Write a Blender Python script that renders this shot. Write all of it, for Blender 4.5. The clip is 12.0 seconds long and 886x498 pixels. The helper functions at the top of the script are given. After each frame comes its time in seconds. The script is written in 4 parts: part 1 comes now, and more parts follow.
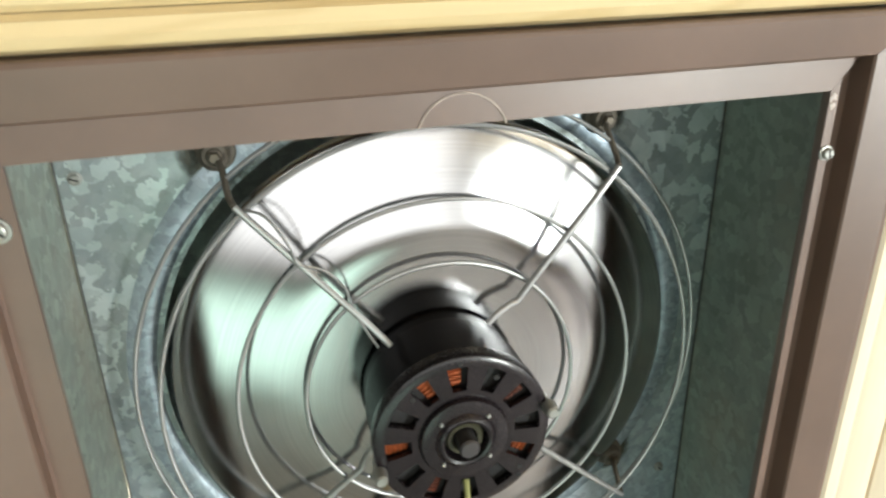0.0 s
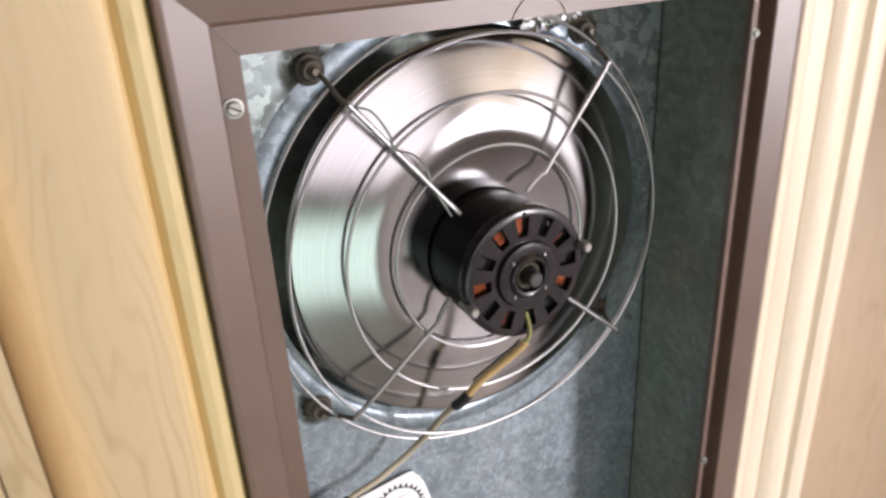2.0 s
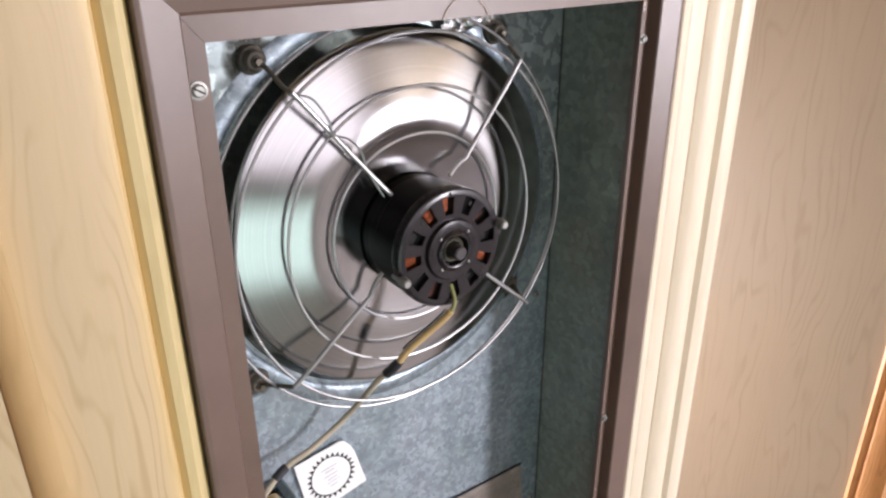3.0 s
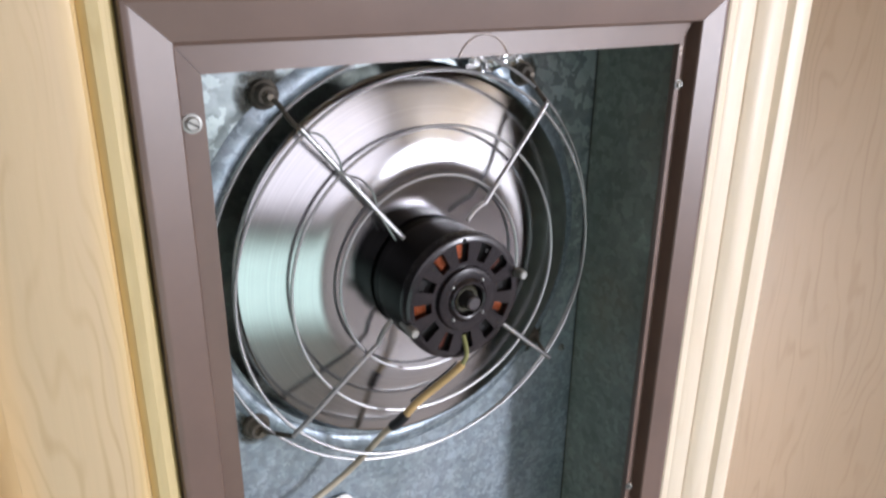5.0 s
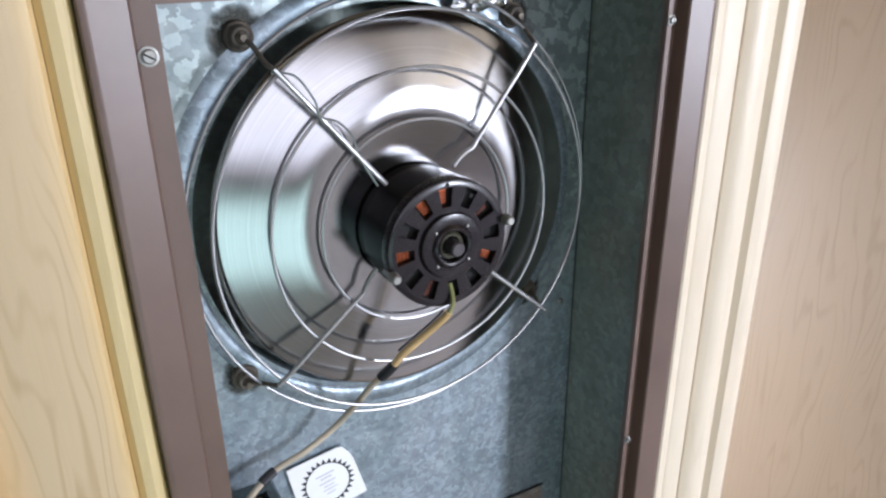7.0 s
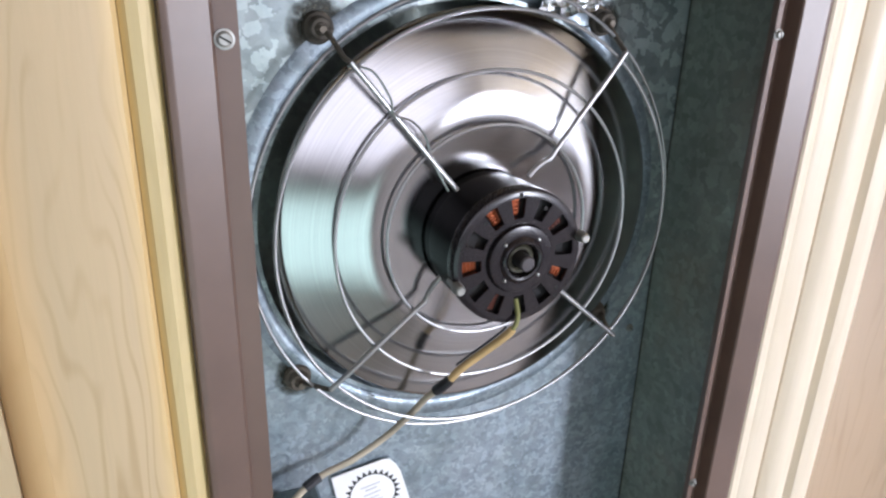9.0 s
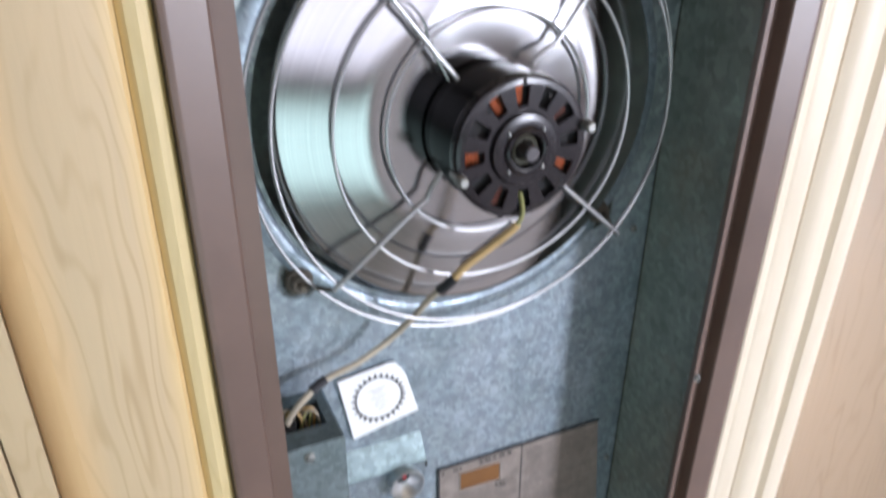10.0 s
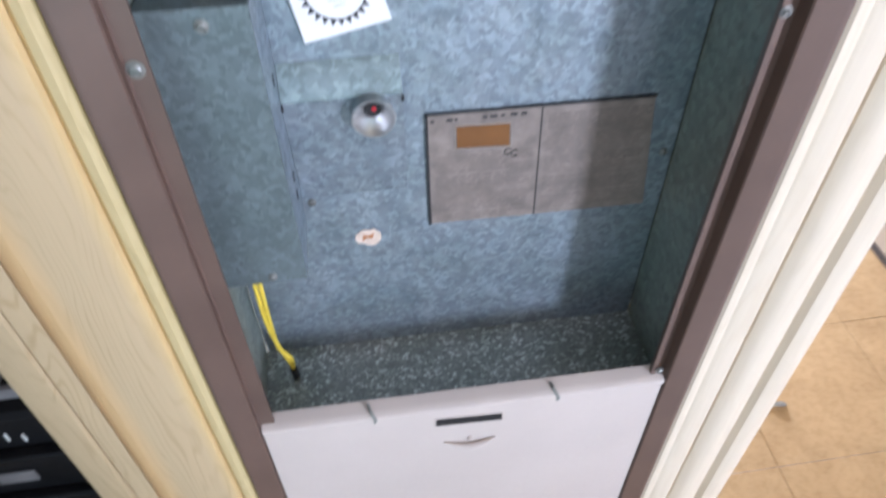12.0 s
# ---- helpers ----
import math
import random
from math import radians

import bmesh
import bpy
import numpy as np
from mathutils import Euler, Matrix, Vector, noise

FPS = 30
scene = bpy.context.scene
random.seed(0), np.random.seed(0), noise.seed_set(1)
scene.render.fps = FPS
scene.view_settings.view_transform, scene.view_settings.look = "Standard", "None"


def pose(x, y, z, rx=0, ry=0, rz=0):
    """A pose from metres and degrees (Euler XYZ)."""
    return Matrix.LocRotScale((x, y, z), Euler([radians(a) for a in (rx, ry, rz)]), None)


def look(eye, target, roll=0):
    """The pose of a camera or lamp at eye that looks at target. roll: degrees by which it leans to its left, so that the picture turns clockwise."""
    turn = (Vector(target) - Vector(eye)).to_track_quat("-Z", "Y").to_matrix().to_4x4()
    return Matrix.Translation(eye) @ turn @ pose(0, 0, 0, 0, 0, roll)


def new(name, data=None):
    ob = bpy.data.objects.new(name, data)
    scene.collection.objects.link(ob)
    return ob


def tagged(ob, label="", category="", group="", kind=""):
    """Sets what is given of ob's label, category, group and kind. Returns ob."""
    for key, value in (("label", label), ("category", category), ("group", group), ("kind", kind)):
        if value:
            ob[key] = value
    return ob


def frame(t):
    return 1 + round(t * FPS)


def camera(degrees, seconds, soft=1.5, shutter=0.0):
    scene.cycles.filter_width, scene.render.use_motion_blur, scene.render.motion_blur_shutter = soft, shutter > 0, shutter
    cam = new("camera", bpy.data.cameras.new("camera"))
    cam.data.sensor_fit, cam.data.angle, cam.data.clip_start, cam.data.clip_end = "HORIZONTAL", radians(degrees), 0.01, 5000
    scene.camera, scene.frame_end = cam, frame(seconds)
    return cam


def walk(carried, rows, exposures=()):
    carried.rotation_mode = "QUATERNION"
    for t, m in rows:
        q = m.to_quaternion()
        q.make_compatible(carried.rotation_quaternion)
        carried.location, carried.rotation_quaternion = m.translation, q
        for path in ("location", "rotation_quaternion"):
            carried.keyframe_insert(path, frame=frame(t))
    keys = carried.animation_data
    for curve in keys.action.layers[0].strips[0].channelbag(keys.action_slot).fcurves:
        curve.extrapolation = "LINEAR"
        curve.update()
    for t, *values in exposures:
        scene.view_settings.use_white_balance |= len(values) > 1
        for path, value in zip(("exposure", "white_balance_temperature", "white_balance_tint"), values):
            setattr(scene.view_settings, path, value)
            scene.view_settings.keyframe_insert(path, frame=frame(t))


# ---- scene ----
cam = camera(64.0, 12.0, soft=2.3, shutter=0.55)
PATH = [
    (0, (-0.105, -0.375, 1.624), (0.322, 1.42, 0.853), -1.2),
    (0.5, (-0.083, -0.403, 1.598), (0.319, 1.429, 0.902), 0.4),
    (1, (-0.081, -0.449, 1.601), (0.277, 1.392, 0.906), 0.6),
    (1.5, (-0.144, -0.467, 1.606), (0.394, 1.315, 0.875), -1.0),
    (2, (-0.336, -0.472, 1.592), (0.492, 1.167, 0.8), -3.1),
    (2.5, (-0.385, -0.499, 1.601), (0.661, 1.01, 0.807), -1.5),
    (3, (-0.403, -0.516, 1.596), (0.675, 0.971, 0.804), -0.3),
    (3.2, (-0.398, -0.523, 1.589), (0.682, 0.971, 0.814), -0.8),
    (4.8, (-0.348, -0.505, 1.583), (0.62, 1.084, 0.849), 0.5),
    (5, (-0.354, -0.502, 1.588), (0.64, 1.092, 0.901), 0.7),
    (5.5, (-0.348, -0.523, 1.597), (0.631, 1.098, 0.952), 1.2),
    (6, (-0.34, -0.53, 1.586), (0.619, 1.073, 0.871), 0.4),
    (6.5, (-0.328, -0.525, 1.562), (0.605, 1.093, 0.848), -0.7),
    (7, (-0.317, -0.518, 1.558), (0.602, 1.089, 0.8), -0.7),
    (7.5, (-0.314, -0.506, 1.552), (0.592, 1.117, 0.814), -0.4),
    (7.7, (-0.308, -0.499, 1.549), (0.543, 1.147, 0.797), -0.4),
    (9.5, (-0.306, -0.489, 1.538), (0.443, 1.216, 0.81), 1.4),
    (10, (-0.311, -0.486, 1.505), (0.436, 1.136, 0.606), 0.5),
    (10.5, (-0.305, -0.482, 1.464), (0.428, 1.043, 0.398), 0.6),
    (11, (-0.29, -0.473, 1.411), (0.372, 0.998, 0.229), 0.7),
    (11.5, (-0.176, -0.468, 1.349), (0.265, 0.95, 0.009), 1.5),
    (12, (-0.093, -0.463, 1.271), (0.098, 0.907, -0.173), -0.8),
]
walk(cam, [(t, look(eye, target, roll)) for t, eye, target, roll in PATH],
     [(0, 2.94, 6650, 1), (1.0, 2.84, 6550, 12), (1.5, 2.72, 6750, 17), (2.5, 2.66, 6600, 20), (5.5, 2.56, 6050, 16), (7.0, 2.54, 5800, 14), (9.5, 2.66, 5950, 16), (11.0, 2.73, 5600, 16), (11.5, 2.66, 5600, 18), (12, 2.69, 5500, 17)])

# ---- light ----
world = bpy.data.worlds.new("sky")
scene.world = world
world.use_nodes = True
wn = world.node_tree.nodes
sky = wn.new("ShaderNodeTexSky")
sky.sky_type, sky.sun_disc = "NISHITA", False
sky.sun_elevation, sky.sun_rotation = radians(35), radians(151)
world.node_tree.links.new(sky.outputs[0], wn["Background"].inputs[0])
wn["Background"].inputs[1].default_value = 0.12

sun = new("sun", bpy.data.lights.new("sun", "SUN"))
sun.data.energy, sun.data.angle, sun.data.color = 1.6, radians(0.5), (1.0, 0.95, 0.86)
sun.matrix_world = look((2.5 + 0.69 * 4, -4.2 - 1.25 * 4, 4 + 1.2), (2.5, -4.2, 1.2))


def area_light(name, at, to, w, h, power, color):
    ob = new(name, bpy.data.lights.new(name, "AREA"))
    ob.data.shape, ob.data.size, ob.data.size_y = "RECTANGLE", w, h
    ob.data.energy, ob.data.color = power, color
    ob.matrix_world = look(at, to)
    return ob


east = area_light("east_window_light", (2.5, -4.24, 1.40), (2.5, 0, 1.40), 0.58, 1.0, 23.5, (0.92, 0.95, 1.0))
east.data.spread = radians(128)     # beam narrowed to keep the floor near the window darker
# added fill, source unseen: brightens the left of the dish with a green tint
area_light("opposite_fill_light", (-0.90, -1.93, 0.51), (-0.90, 0, 0.51), 1.96, 0.88, 1.75, (0.74, 1.0, 0.885))
# added low fill, source unseen: brightens the lower veneer and the tiles
area_light("passage_fill_light", (0.8, 2.04, 0.31), (0.8, 0, 0.31), 0.56, 0.40, 29, (0.95, 0.97, 1.0))
# added fill, source unseen: brightens the upper part of the dish
area_light("high_fill_light", (-0.27, -1.93, 1.68), (-0.27, 0, 1.68), 1.84, 0.84, 1.55, (1.0, 0.97, 1.0))
scene.view_settings.exposure = 0.0

# ---- materials ----


def nodes_of(name):
    m = bpy.data.materials.new(name)
    m.use_nodes = True
    return m, m.node_tree.nodes, m.node_tree.links, m.node_tree.nodes["Principled BSDF"]


def coords(n, l, scale, kind="Object"):
    tc, mp = n.new("ShaderNodeTexCoord"), n.new("ShaderNodeMapping")
    mp.inputs["Scale"].default_value = scale
    l.new(tc.outputs[kind], mp.inputs["Vector"])
    return mp.outputs[0]


def noise_of(n, l, vec, scale, detail=4, rough=0.55, distort=0.0):
    t = n.new("ShaderNodeTexNoise")
    t.inputs["Scale"].default_value, t.inputs["Detail"].default_value = scale, detail
    t.inputs["Roughness"].default_value, t.inputs["Distortion"].default_value = rough, distort
    l.new(vec, t.inputs["Vector"])
    return t.outputs["Fac"]


def ramp(n, l, fac, stops):
    r = n.new("ShaderNodeValToRGB")
    e = r.color_ramp.elements
    while len(e) < len(stops):
        e.new(0.5)
    for k, (p, c) in zip(e, stops):
        k.position, k.color = p, (*c, 1) if len(c) == 3 else c
    l.new(fac, r.inputs[0])
    return r.outputs[0]


def grey(v):
    return (v, v, v)


def mixed(n, l, fac, a, b, mode="MIX"):
    m = n.new("ShaderNodeMix")
    m.data_type, m.blend_type = "RGBA", mode
    for sock, v in ((m.inputs[0], fac), (m.inputs[6], a), (m.inputs[7], b)):
        if isinstance(v, (int, float)):
            sock.default_value = v
        elif isinstance(v, tuple):
            sock.default_value = (*v, 1)
        else:
            l.new(v, sock)
    return m.outputs[2]


def bump(n, l, bsdf, height, strength, dist=0.001):
    b = n.new("ShaderNodeBump")
    b.inputs["Strength"].default_value, b.inputs["Distance"].default_value = strength, dist
    l.new(height, b.inputs["Height"])
    l.new(b.outputs[0], bsdf.inputs["Normal"])


def plain(name, color, rough=0.5, metal=0.0, vary=0.25, scale=60.0, relief=0.15, coat=0.0, gloss=1.0, spec=0.5):
    """Paint, plastic or plain metal with faint blotches, worn gloss and fine relief."""
    m, n, l, b = nodes_of(name)
    v = coords(n, l, (1, 1, 1))
    big, fine = noise_of(n, l, v, scale * 0.15, 4), noise_of(n, l, v, scale * 8, 3)
    lo, hi = [tuple(c * k for c in color) for k in (1 - vary, min(1 + vary, 1.0 / max(color + (0.01,))))]
    l.new(ramp(n, l, big, [(0.3, lo), (0.7, hi)]), b.inputs["Base Color"])
    l.new(ramp(n, l, fine, [(0.3, grey(max(rough - 0.08 * gloss, 0.03))), (0.7, grey(min(rough + 0.1 * gloss, 1)))]), b.inputs["Roughness"])
    b.inputs["Metallic"].default_value = metal
    b.inputs["Coat Weight"].default_value = coat
    b.inputs["Specular IOR Level"].default_value = spec
    bump(n, l, b, fine, relief, 0.0004)
    return m


def galvanised(name, tint=(1, 1, 1), metal=0.6, rough=0.42, cell=165.0, spread=0.75, flecks=False, coarse=None, rust=0.0):
    """Zinc spangle; coarse = (z0, z1) gives the heights between which the spangle grows large and takes a painted
    warm-light tint.
    """
    m, n, l, b = nodes_of(name)
    v = coords(n, l, (1, 1, 1))
    warp = n.new("ShaderNodeVectorMath")
    warp.operation = "MULTIPLY_ADD"
    nz = n.new("ShaderNodeTexNoise")
    nz.inputs["Scale"].default_value, nz.inputs["Detail"].default_value = 90, 3
    l.new(v, nz.inputs["Vector"])
    l.new(nz.outputs["Color"], warp.inputs[0])
    warp.inputs[1].default_value = (0.018, 0.018, 0.018)
    l.new(v, warp.inputs[2])
    vo = n.new("ShaderNodeTexVoronoi")
    vo.inputs["Scale"].default_value = cell
    l.new(warp.outputs[0], vo.inputs["Vector"])
    sep = n.new("ShaderNodeSeparateColor")
    l.new(vo.outputs["Color"], sep.inputs[0])
    dust = noise_of(n, l, v, 14, 5, 0.6)
    spangle = ramp(n, l, sep.outputs[0], [(0.0, tuple((0.43 - 0.11 * spread) * t for t in tint)), (0.6, tuple(0.43 * t for t in tint)), (1.0, tuple((0.43 + 0.12 * spread) * t for t in tint))])
    if flecks:
        spangle = ramp(n, l, sep.outputs[0], [(0.0, tuple(0.30 * t for t in tint)), (0.55, tuple(0.40 * t for t in tint)), (0.80, tuple(0.48 * t for t in tint)), (0.93, tuple(0.90 * t for t in tint))])
    if coarse:
        wide = n.new("ShaderNodeVectorMath")
        wide.operation = "MULTIPLY_ADD"
        wn2 = n.new("ShaderNodeTexNoise")
        wn2.inputs["Scale"].default_value, wn2.inputs["Detail"].default_value = 70, 4
        l.new(v, wn2.inputs["Vector"])
        l.new(wn2.outputs["Color"], wide.inputs[0])
        wide.inputs[1].default_value = (0.030, 0.030, 0.030)
        l.new(v, wide.inputs[2])
        big = n.new("ShaderNodeTexVoronoi")
        big.inputs["Scale"].default_value = 95
        l.new(wide.outputs[0], big.inputs["Vector"])
        bs = n.new("ShaderNodeSeparateColor")
        l.new(big.outputs["Color"], bs.inputs[0])
        large = ramp(n, l, bs.outputs[1], [(0.0, tuple(0.29 * t for t in tint)), (0.5, tuple(0.36 * t for t in tint)), (0.62, tuple(0.46 * t for t in tint)), (1.0, tuple(0.58 * t for t in tint))])
        sx = n.new("ShaderNodeSeparateXYZ")
        l.new(v, sx.inputs[0])
        mr = n.new("ShaderNodeMapRange")
        mr.inputs["From Min"].default_value, mr.inputs["From Max"].default_value = coarse
        l.new(sx.outputs["Z"], mr.inputs["Value"])
        cloud = ramp(n, l, noise_of(n, l, v, 26, 4, 0.6), [(0.34, (0.87, 0.90, 0.93)), (0.62, (1.04, 1.03, 1.03))])
        # warmer light high on the sheet, put into the colour of the large spangle
        large = mixed(n, l, 1.0, large, (1.03, 1.0, 0.90), "MULTIPLY")
        spangle = mixed(n, l, 1.0, mixed(n, l, mr.outputs["Result"], spangle, large), cloud, "MULTIPLY")
    dirty = ramp(n, l, dust, [(0.33, (0.78, 0.81, 0.78)), (0.66, (1.0, 1.0, 1.0))])
    base_tone = mixed(n, l, 1.0, spangle, dirty, "MULTIPLY")
    if rust:
        base_tone = mixed(n, l, ramp(n, l, noise_of(n, l, v, 7, 5, 0.65), [(0.5, grey(0.0)), (0.75, grey(rust))]), base_tone, (0.24, 0.15, 0.06))
    l.new(base_tone, b.inputs["Base Color"])
    l.new(ramp(n, l, sep.outputs[1], [(0.0, grey(rough - 0.1)), (1.0, grey(rough + 0.14))]), b.inputs["Roughness"])
    b.inputs["Metallic"].default_value = metal
    bump(n, l, b, noise_of(n, l, v, 700, 3), 0.12, 0.0004)
    return m


def spun_metal(name):
    """Aluminium turned on a lathe: fine concentric scratches round the y axis."""
    m, n, l, b = nodes_of(name)
    v = coords(n, l, (1, 1, 1))
    film = noise_of(n, l, v, 9, 4)
    flat_r = n.new("ShaderNodeVectorMath")
    flat_r.operation = "LENGTH"
    l.new(coords(n, l, (1, 0, 1)), flat_r.inputs[0])
    turn = n.new("ShaderNodeTexNoise")
    turn.noise_dimensions = "1D"
    turn.inputs["Scale"].default_value, turn.inputs["Detail"].default_value = 420, 3
    l.new(flat_r.outputs["Value"], turn.inputs["W"])
    tone = ramp(n, l, film, [(0.3, (0.44, 0.44, 0.45)), (0.7, (0.52, 0.52, 0.53))])
    g = n.new("ShaderNodeBsdfAnisotropic")
    g.distribution = "BECKMANN"
    l.new(mixed(n, l, 1.0, tone, ramp(n, l, turn.outputs["Fac"], [(0.3, grey(0.9)), (0.7, grey(1.0))]), "MULTIPLY"), g.inputs["Color"])
    l.new(ramp(n, l, noise_of(n, l, v, 30, 4), [(0.3, grey(0.175)), (0.7, grey(0.20))]), g.inputs["Roughness"])
    g.inputs["Anisotropy"].default_value = 0.2
    g.inputs["Rotation"].default_value = 0.25
    tg = n.new("ShaderNodeTangent")
    tg.direction_type, tg.axis = "RADIAL", "Y"
    l.new(tg.outputs[0], g.inputs["Tangent"])
    l.new(g.outputs[0], n["Material Output"].inputs["Surface"])
    return m


def wood(name, light, dark, axis="Z", grain=1.0, rough=0.42, rings=1.0, mark=0.36, fades=()):
    """Printed or sawn wood with long grain along one axis, cathedral rings and pores."""
    m, n, l, b = nodes_of(name)
    s = {"Z": (1, 1, 0.16), "X": (0.16, 1, 1), "Y": (1, 0.16, 1)}[axis]
    v = coords(n, l, s)
    t = n.new("ShaderNodeTexNoise")
    t.inputs["Scale"].default_value, t.inputs["Detail"].default_value, t.inputs["Distortion"].default_value = 9 * grain, 3, 0.3
    l.new(v, t.inputs["Vector"])
    mul = n.new("ShaderNodeMath")
    mul.operation = "MULTIPLY"
    mul.inputs[1].default_value = 105 * rings
    l.new(t.outputs["Fac"], mul.inputs[0])
    across = n.new("ShaderNodeVectorMath")
    across.operation = "DOT_PRODUCT"
    across.inputs[1].default_value = tuple(330 * rings if k == 1 else 0 for k in s)
    l.new(v, across.inputs[0])
    add = n.new("ShaderNodeMath")
    l.new(mul.outputs[0], add.inputs[0])
    l.new(across.outputs["Value"], add.inputs[1])
    sn = n.new("ShaderNodeMath")
    sn.operation = "SINE"
    l.new(add.outputs[0], sn.inputs[0])
    ring = ramp(n, l, sn.outputs[0], [(0.25, grey(0.0)), (0.7, grey(0.45)), (1.0, grey(1.0))])
    fv = coords(n, l, tuple(k if k == 1 else 0.025 for k in s))
    fine = noise_of(n, l, fv, 260 * grain, 4, 0.65)
    tone = noise_of(n, l, coords(n, l, s), 4, 3)
    mid = tuple((a * 0.72 + c * 0.28) for a, c in zip(light, dark))
    c1 = mixed(n, l, ramp(n, l, tone, [(0.35, grey(0.0)), (0.65, grey(1.0))]), light, mid)
    f = n.new("ShaderNodeMath")
    f.operation = "MULTIPLY"
    l.new(ring, f.inputs[0])
    l.new(ramp(n, l, noise_of(n, l, v, 26 * grain, 3), [(0.36, grey(0.1 * mark)), (0.62, grey(1.5 * mark))]), f.inputs[1])
    c2 = mixed(n, l, f.outputs[0], c1, dark)
    c3 = mixed(n, l, 0.55, c2, ramp(n, l, fine, [(0.32, tuple(d * 0.9 for d in dark)), (0.55, light)]), "MULTIPLY")
    c4 = mixed(n, l, 0.3, c2, c3)
    for x0, x1, tint in fades:      # lacquer that has yellowed at an edge and thins out from x0 to x1
        sx, mr = n.new("ShaderNodeSeparateXYZ"), n.new("ShaderNodeMapRange")
        wob = n.new("ShaderNodeMath")
        wob.operation = "MULTIPLY_ADD"
        wob.inputs[1].default_value = 0.35 * (x1 - x0)
        l.new(coords(n, l, (1, 1, 1)), sx.inputs[0])
        l.new(noise_of(n, l, coords(n, l, (8, 1, 0.6)), 9, 3), wob.inputs[0])
        l.new(sx.outputs["X"], wob.inputs[2])
        mr.interpolation_type = "SMOOTHSTEP"
        mr.inputs["From Min"].default_value, mr.inputs["From Max"].default_value = x0, x1 + 0.2 * (x1 - x0)
        mr.inputs["To Min"].default_value, mr.inputs["To Max"].default_value = 1.0, 0.0
        l.new(wob.outputs[0], mr.inputs["Value"])
        c4 = mixed(n, l, mr.outputs["Result"], c4, mixed(n, l, 0.45, tint, c4, "MULTIPLY"))
    l.new(c4, b.inputs["Base Color"])
    l.new(ramp(n, l, fine, [(0.3, grey(rough + 0.15)), (0.7, grey(rough))]), b.inputs["Roughness"])
    bump(n, l, b, fine, 0.12, 0.0005)
    return m


def stain(name, color):
    """Patchy oil and dust that thins out towards the rim of its patch."""
    m, n, l, b = nodes_of(name)
    tc, mp, gr = n.new("ShaderNodeTexCoord"), n.new("ShaderNodeMapping"), n.new("ShaderNodeTexGradient")
    gr.gradient_type = "SPHERICAL"
    mp.inputs["Location"].default_value, mp.inputs["Scale"].default_value = (-1, 0, -1), (2, 0, 2)
    l.new(tc.outputs["Generated"], mp.inputs["Vector"])
    l.new(mp.outputs[0], gr.inputs[0])
    patch = mixed(n, l, 1.0, gr.outputs["Color"], ramp(n, l, noise_of(n, l, coords(n, l, (1, 1, 1)), 110, 4), [(0.3, grey(0.35)), (0.65, grey(1.3))]), "MULTIPLY")
    l.new(ramp(n, l, patch, [(0.04, grey(0.0)), (0.45, grey(0.85))]), b.inputs["Alpha"])
    b.inputs["Base Color"].default_value, b.inputs["Roughness"].default_value = (*color, 1), 0.6
    return m


def mottled(name, light, dark, scale, rough):
    """Printed stone-look vinyl: soft clouds with small darker flecks."""
    m, n, l, b = nodes_of(name)
    v = coords(n, l, (1, 1, 1))
    info = n.new("ShaderNodeObjectInfo")
    shift = n.new("ShaderNodeVectorMath")
    shift.operation = "ADD"
    l.new(v, shift.inputs[0])
    l.new(info.outputs["Location"], shift.inputs[1])
    v = shift.outputs[0]
    cloud, fleck = noise_of(n, l, v, scale, 5, 0.62, 0.8), noise_of(n, l, v, scale * 6, 3, 0.6)
    mid = tuple((a + c) / 2 for a, c in zip(light, dark))
    c1 = ramp(n, l, cloud, [(0.3, dark), (0.5, mid), (0.68, light)])
    l.new(mixed(n, l, 0.35, c1, ramp(n, l, fleck, [(0.38, dark), (0.55, light)])), b.inputs["Base Color"])
    l.new(ramp(n, l, cloud, [(0.3, grey(rough + 0.12)), (0.7, grey(rough))]), b.inputs["Roughness"])
    bump(n, l, b, fleck, 0.15, 0.0005)
    return m


GALV = galvanised("galvanised_steel", (0.80, 0.93, 1.04), spread=0.9, coarse=(1.05, 1.32))
# about half the tone of the back sheet, for box cover and tops
GALV_DARKER = galvanised("darker_galvanised_steel", (0.41, 0.50, 0.53), metal=0.45, rough=0.5, cell=170)
GALV_SIDE = galvanised("grimy_galvanised_side", (0.70, 0.79, 0.715), metal=0.45, rough=0.5, cell=120, spread=0.6, rust=0.4)
GALV_PAN = galvanised("coarse_galvanised_pan", (0.92, 1.0, 0.98), metal=0.35, rough=0.40, cell=260, flecks=True)
GALV_BRIGHT = galvanised("bright_galvanised_lip", (0.55, 0.69, 0.71), metal=0.5, rough=0.4, cell=140, spread=1.0)
DISH = spun_metal("spun_aluminium")
WIRE = plain("bright_steel_wire", (0.40, 0.40, 0.40), 0.42, 1.0, 0.15, 120)
SCREW = plain("zinc_screw", (0.32, 0.32, 0.30), 0.42, 0.7, 0.2, 200)
FLARE = plain("polished_zinc_flare", (0.62, 0.63, 0.64), 0.30, 0.9, 0.15, 200)
FOIL = plain("aluminium_foil_tape", (0.82, 0.83, 0.83), 0.22, 1.0, 0.1, 200, 0.3)
BROWN = plain("brown_enamel", (0.128, 0.081, 0.062), 0.40, 0.0, 0.12, 90, 0.05, gloss=0.3, spec=0.62)
BLACK = plain("black_motor_enamel", (0.007, 0.006, 0.007), 0.36, 0.0, 0.35, 90, 0.05, spec=0.045)
# same enamel as the shell, lightened and glossier for the cap's reflected light
CAP = plain("lighter_black_cap_enamel", (0.011, 0.008, 0.010), 0.22, 0.0, 0.3, 120, 0.02, spec=0.42)
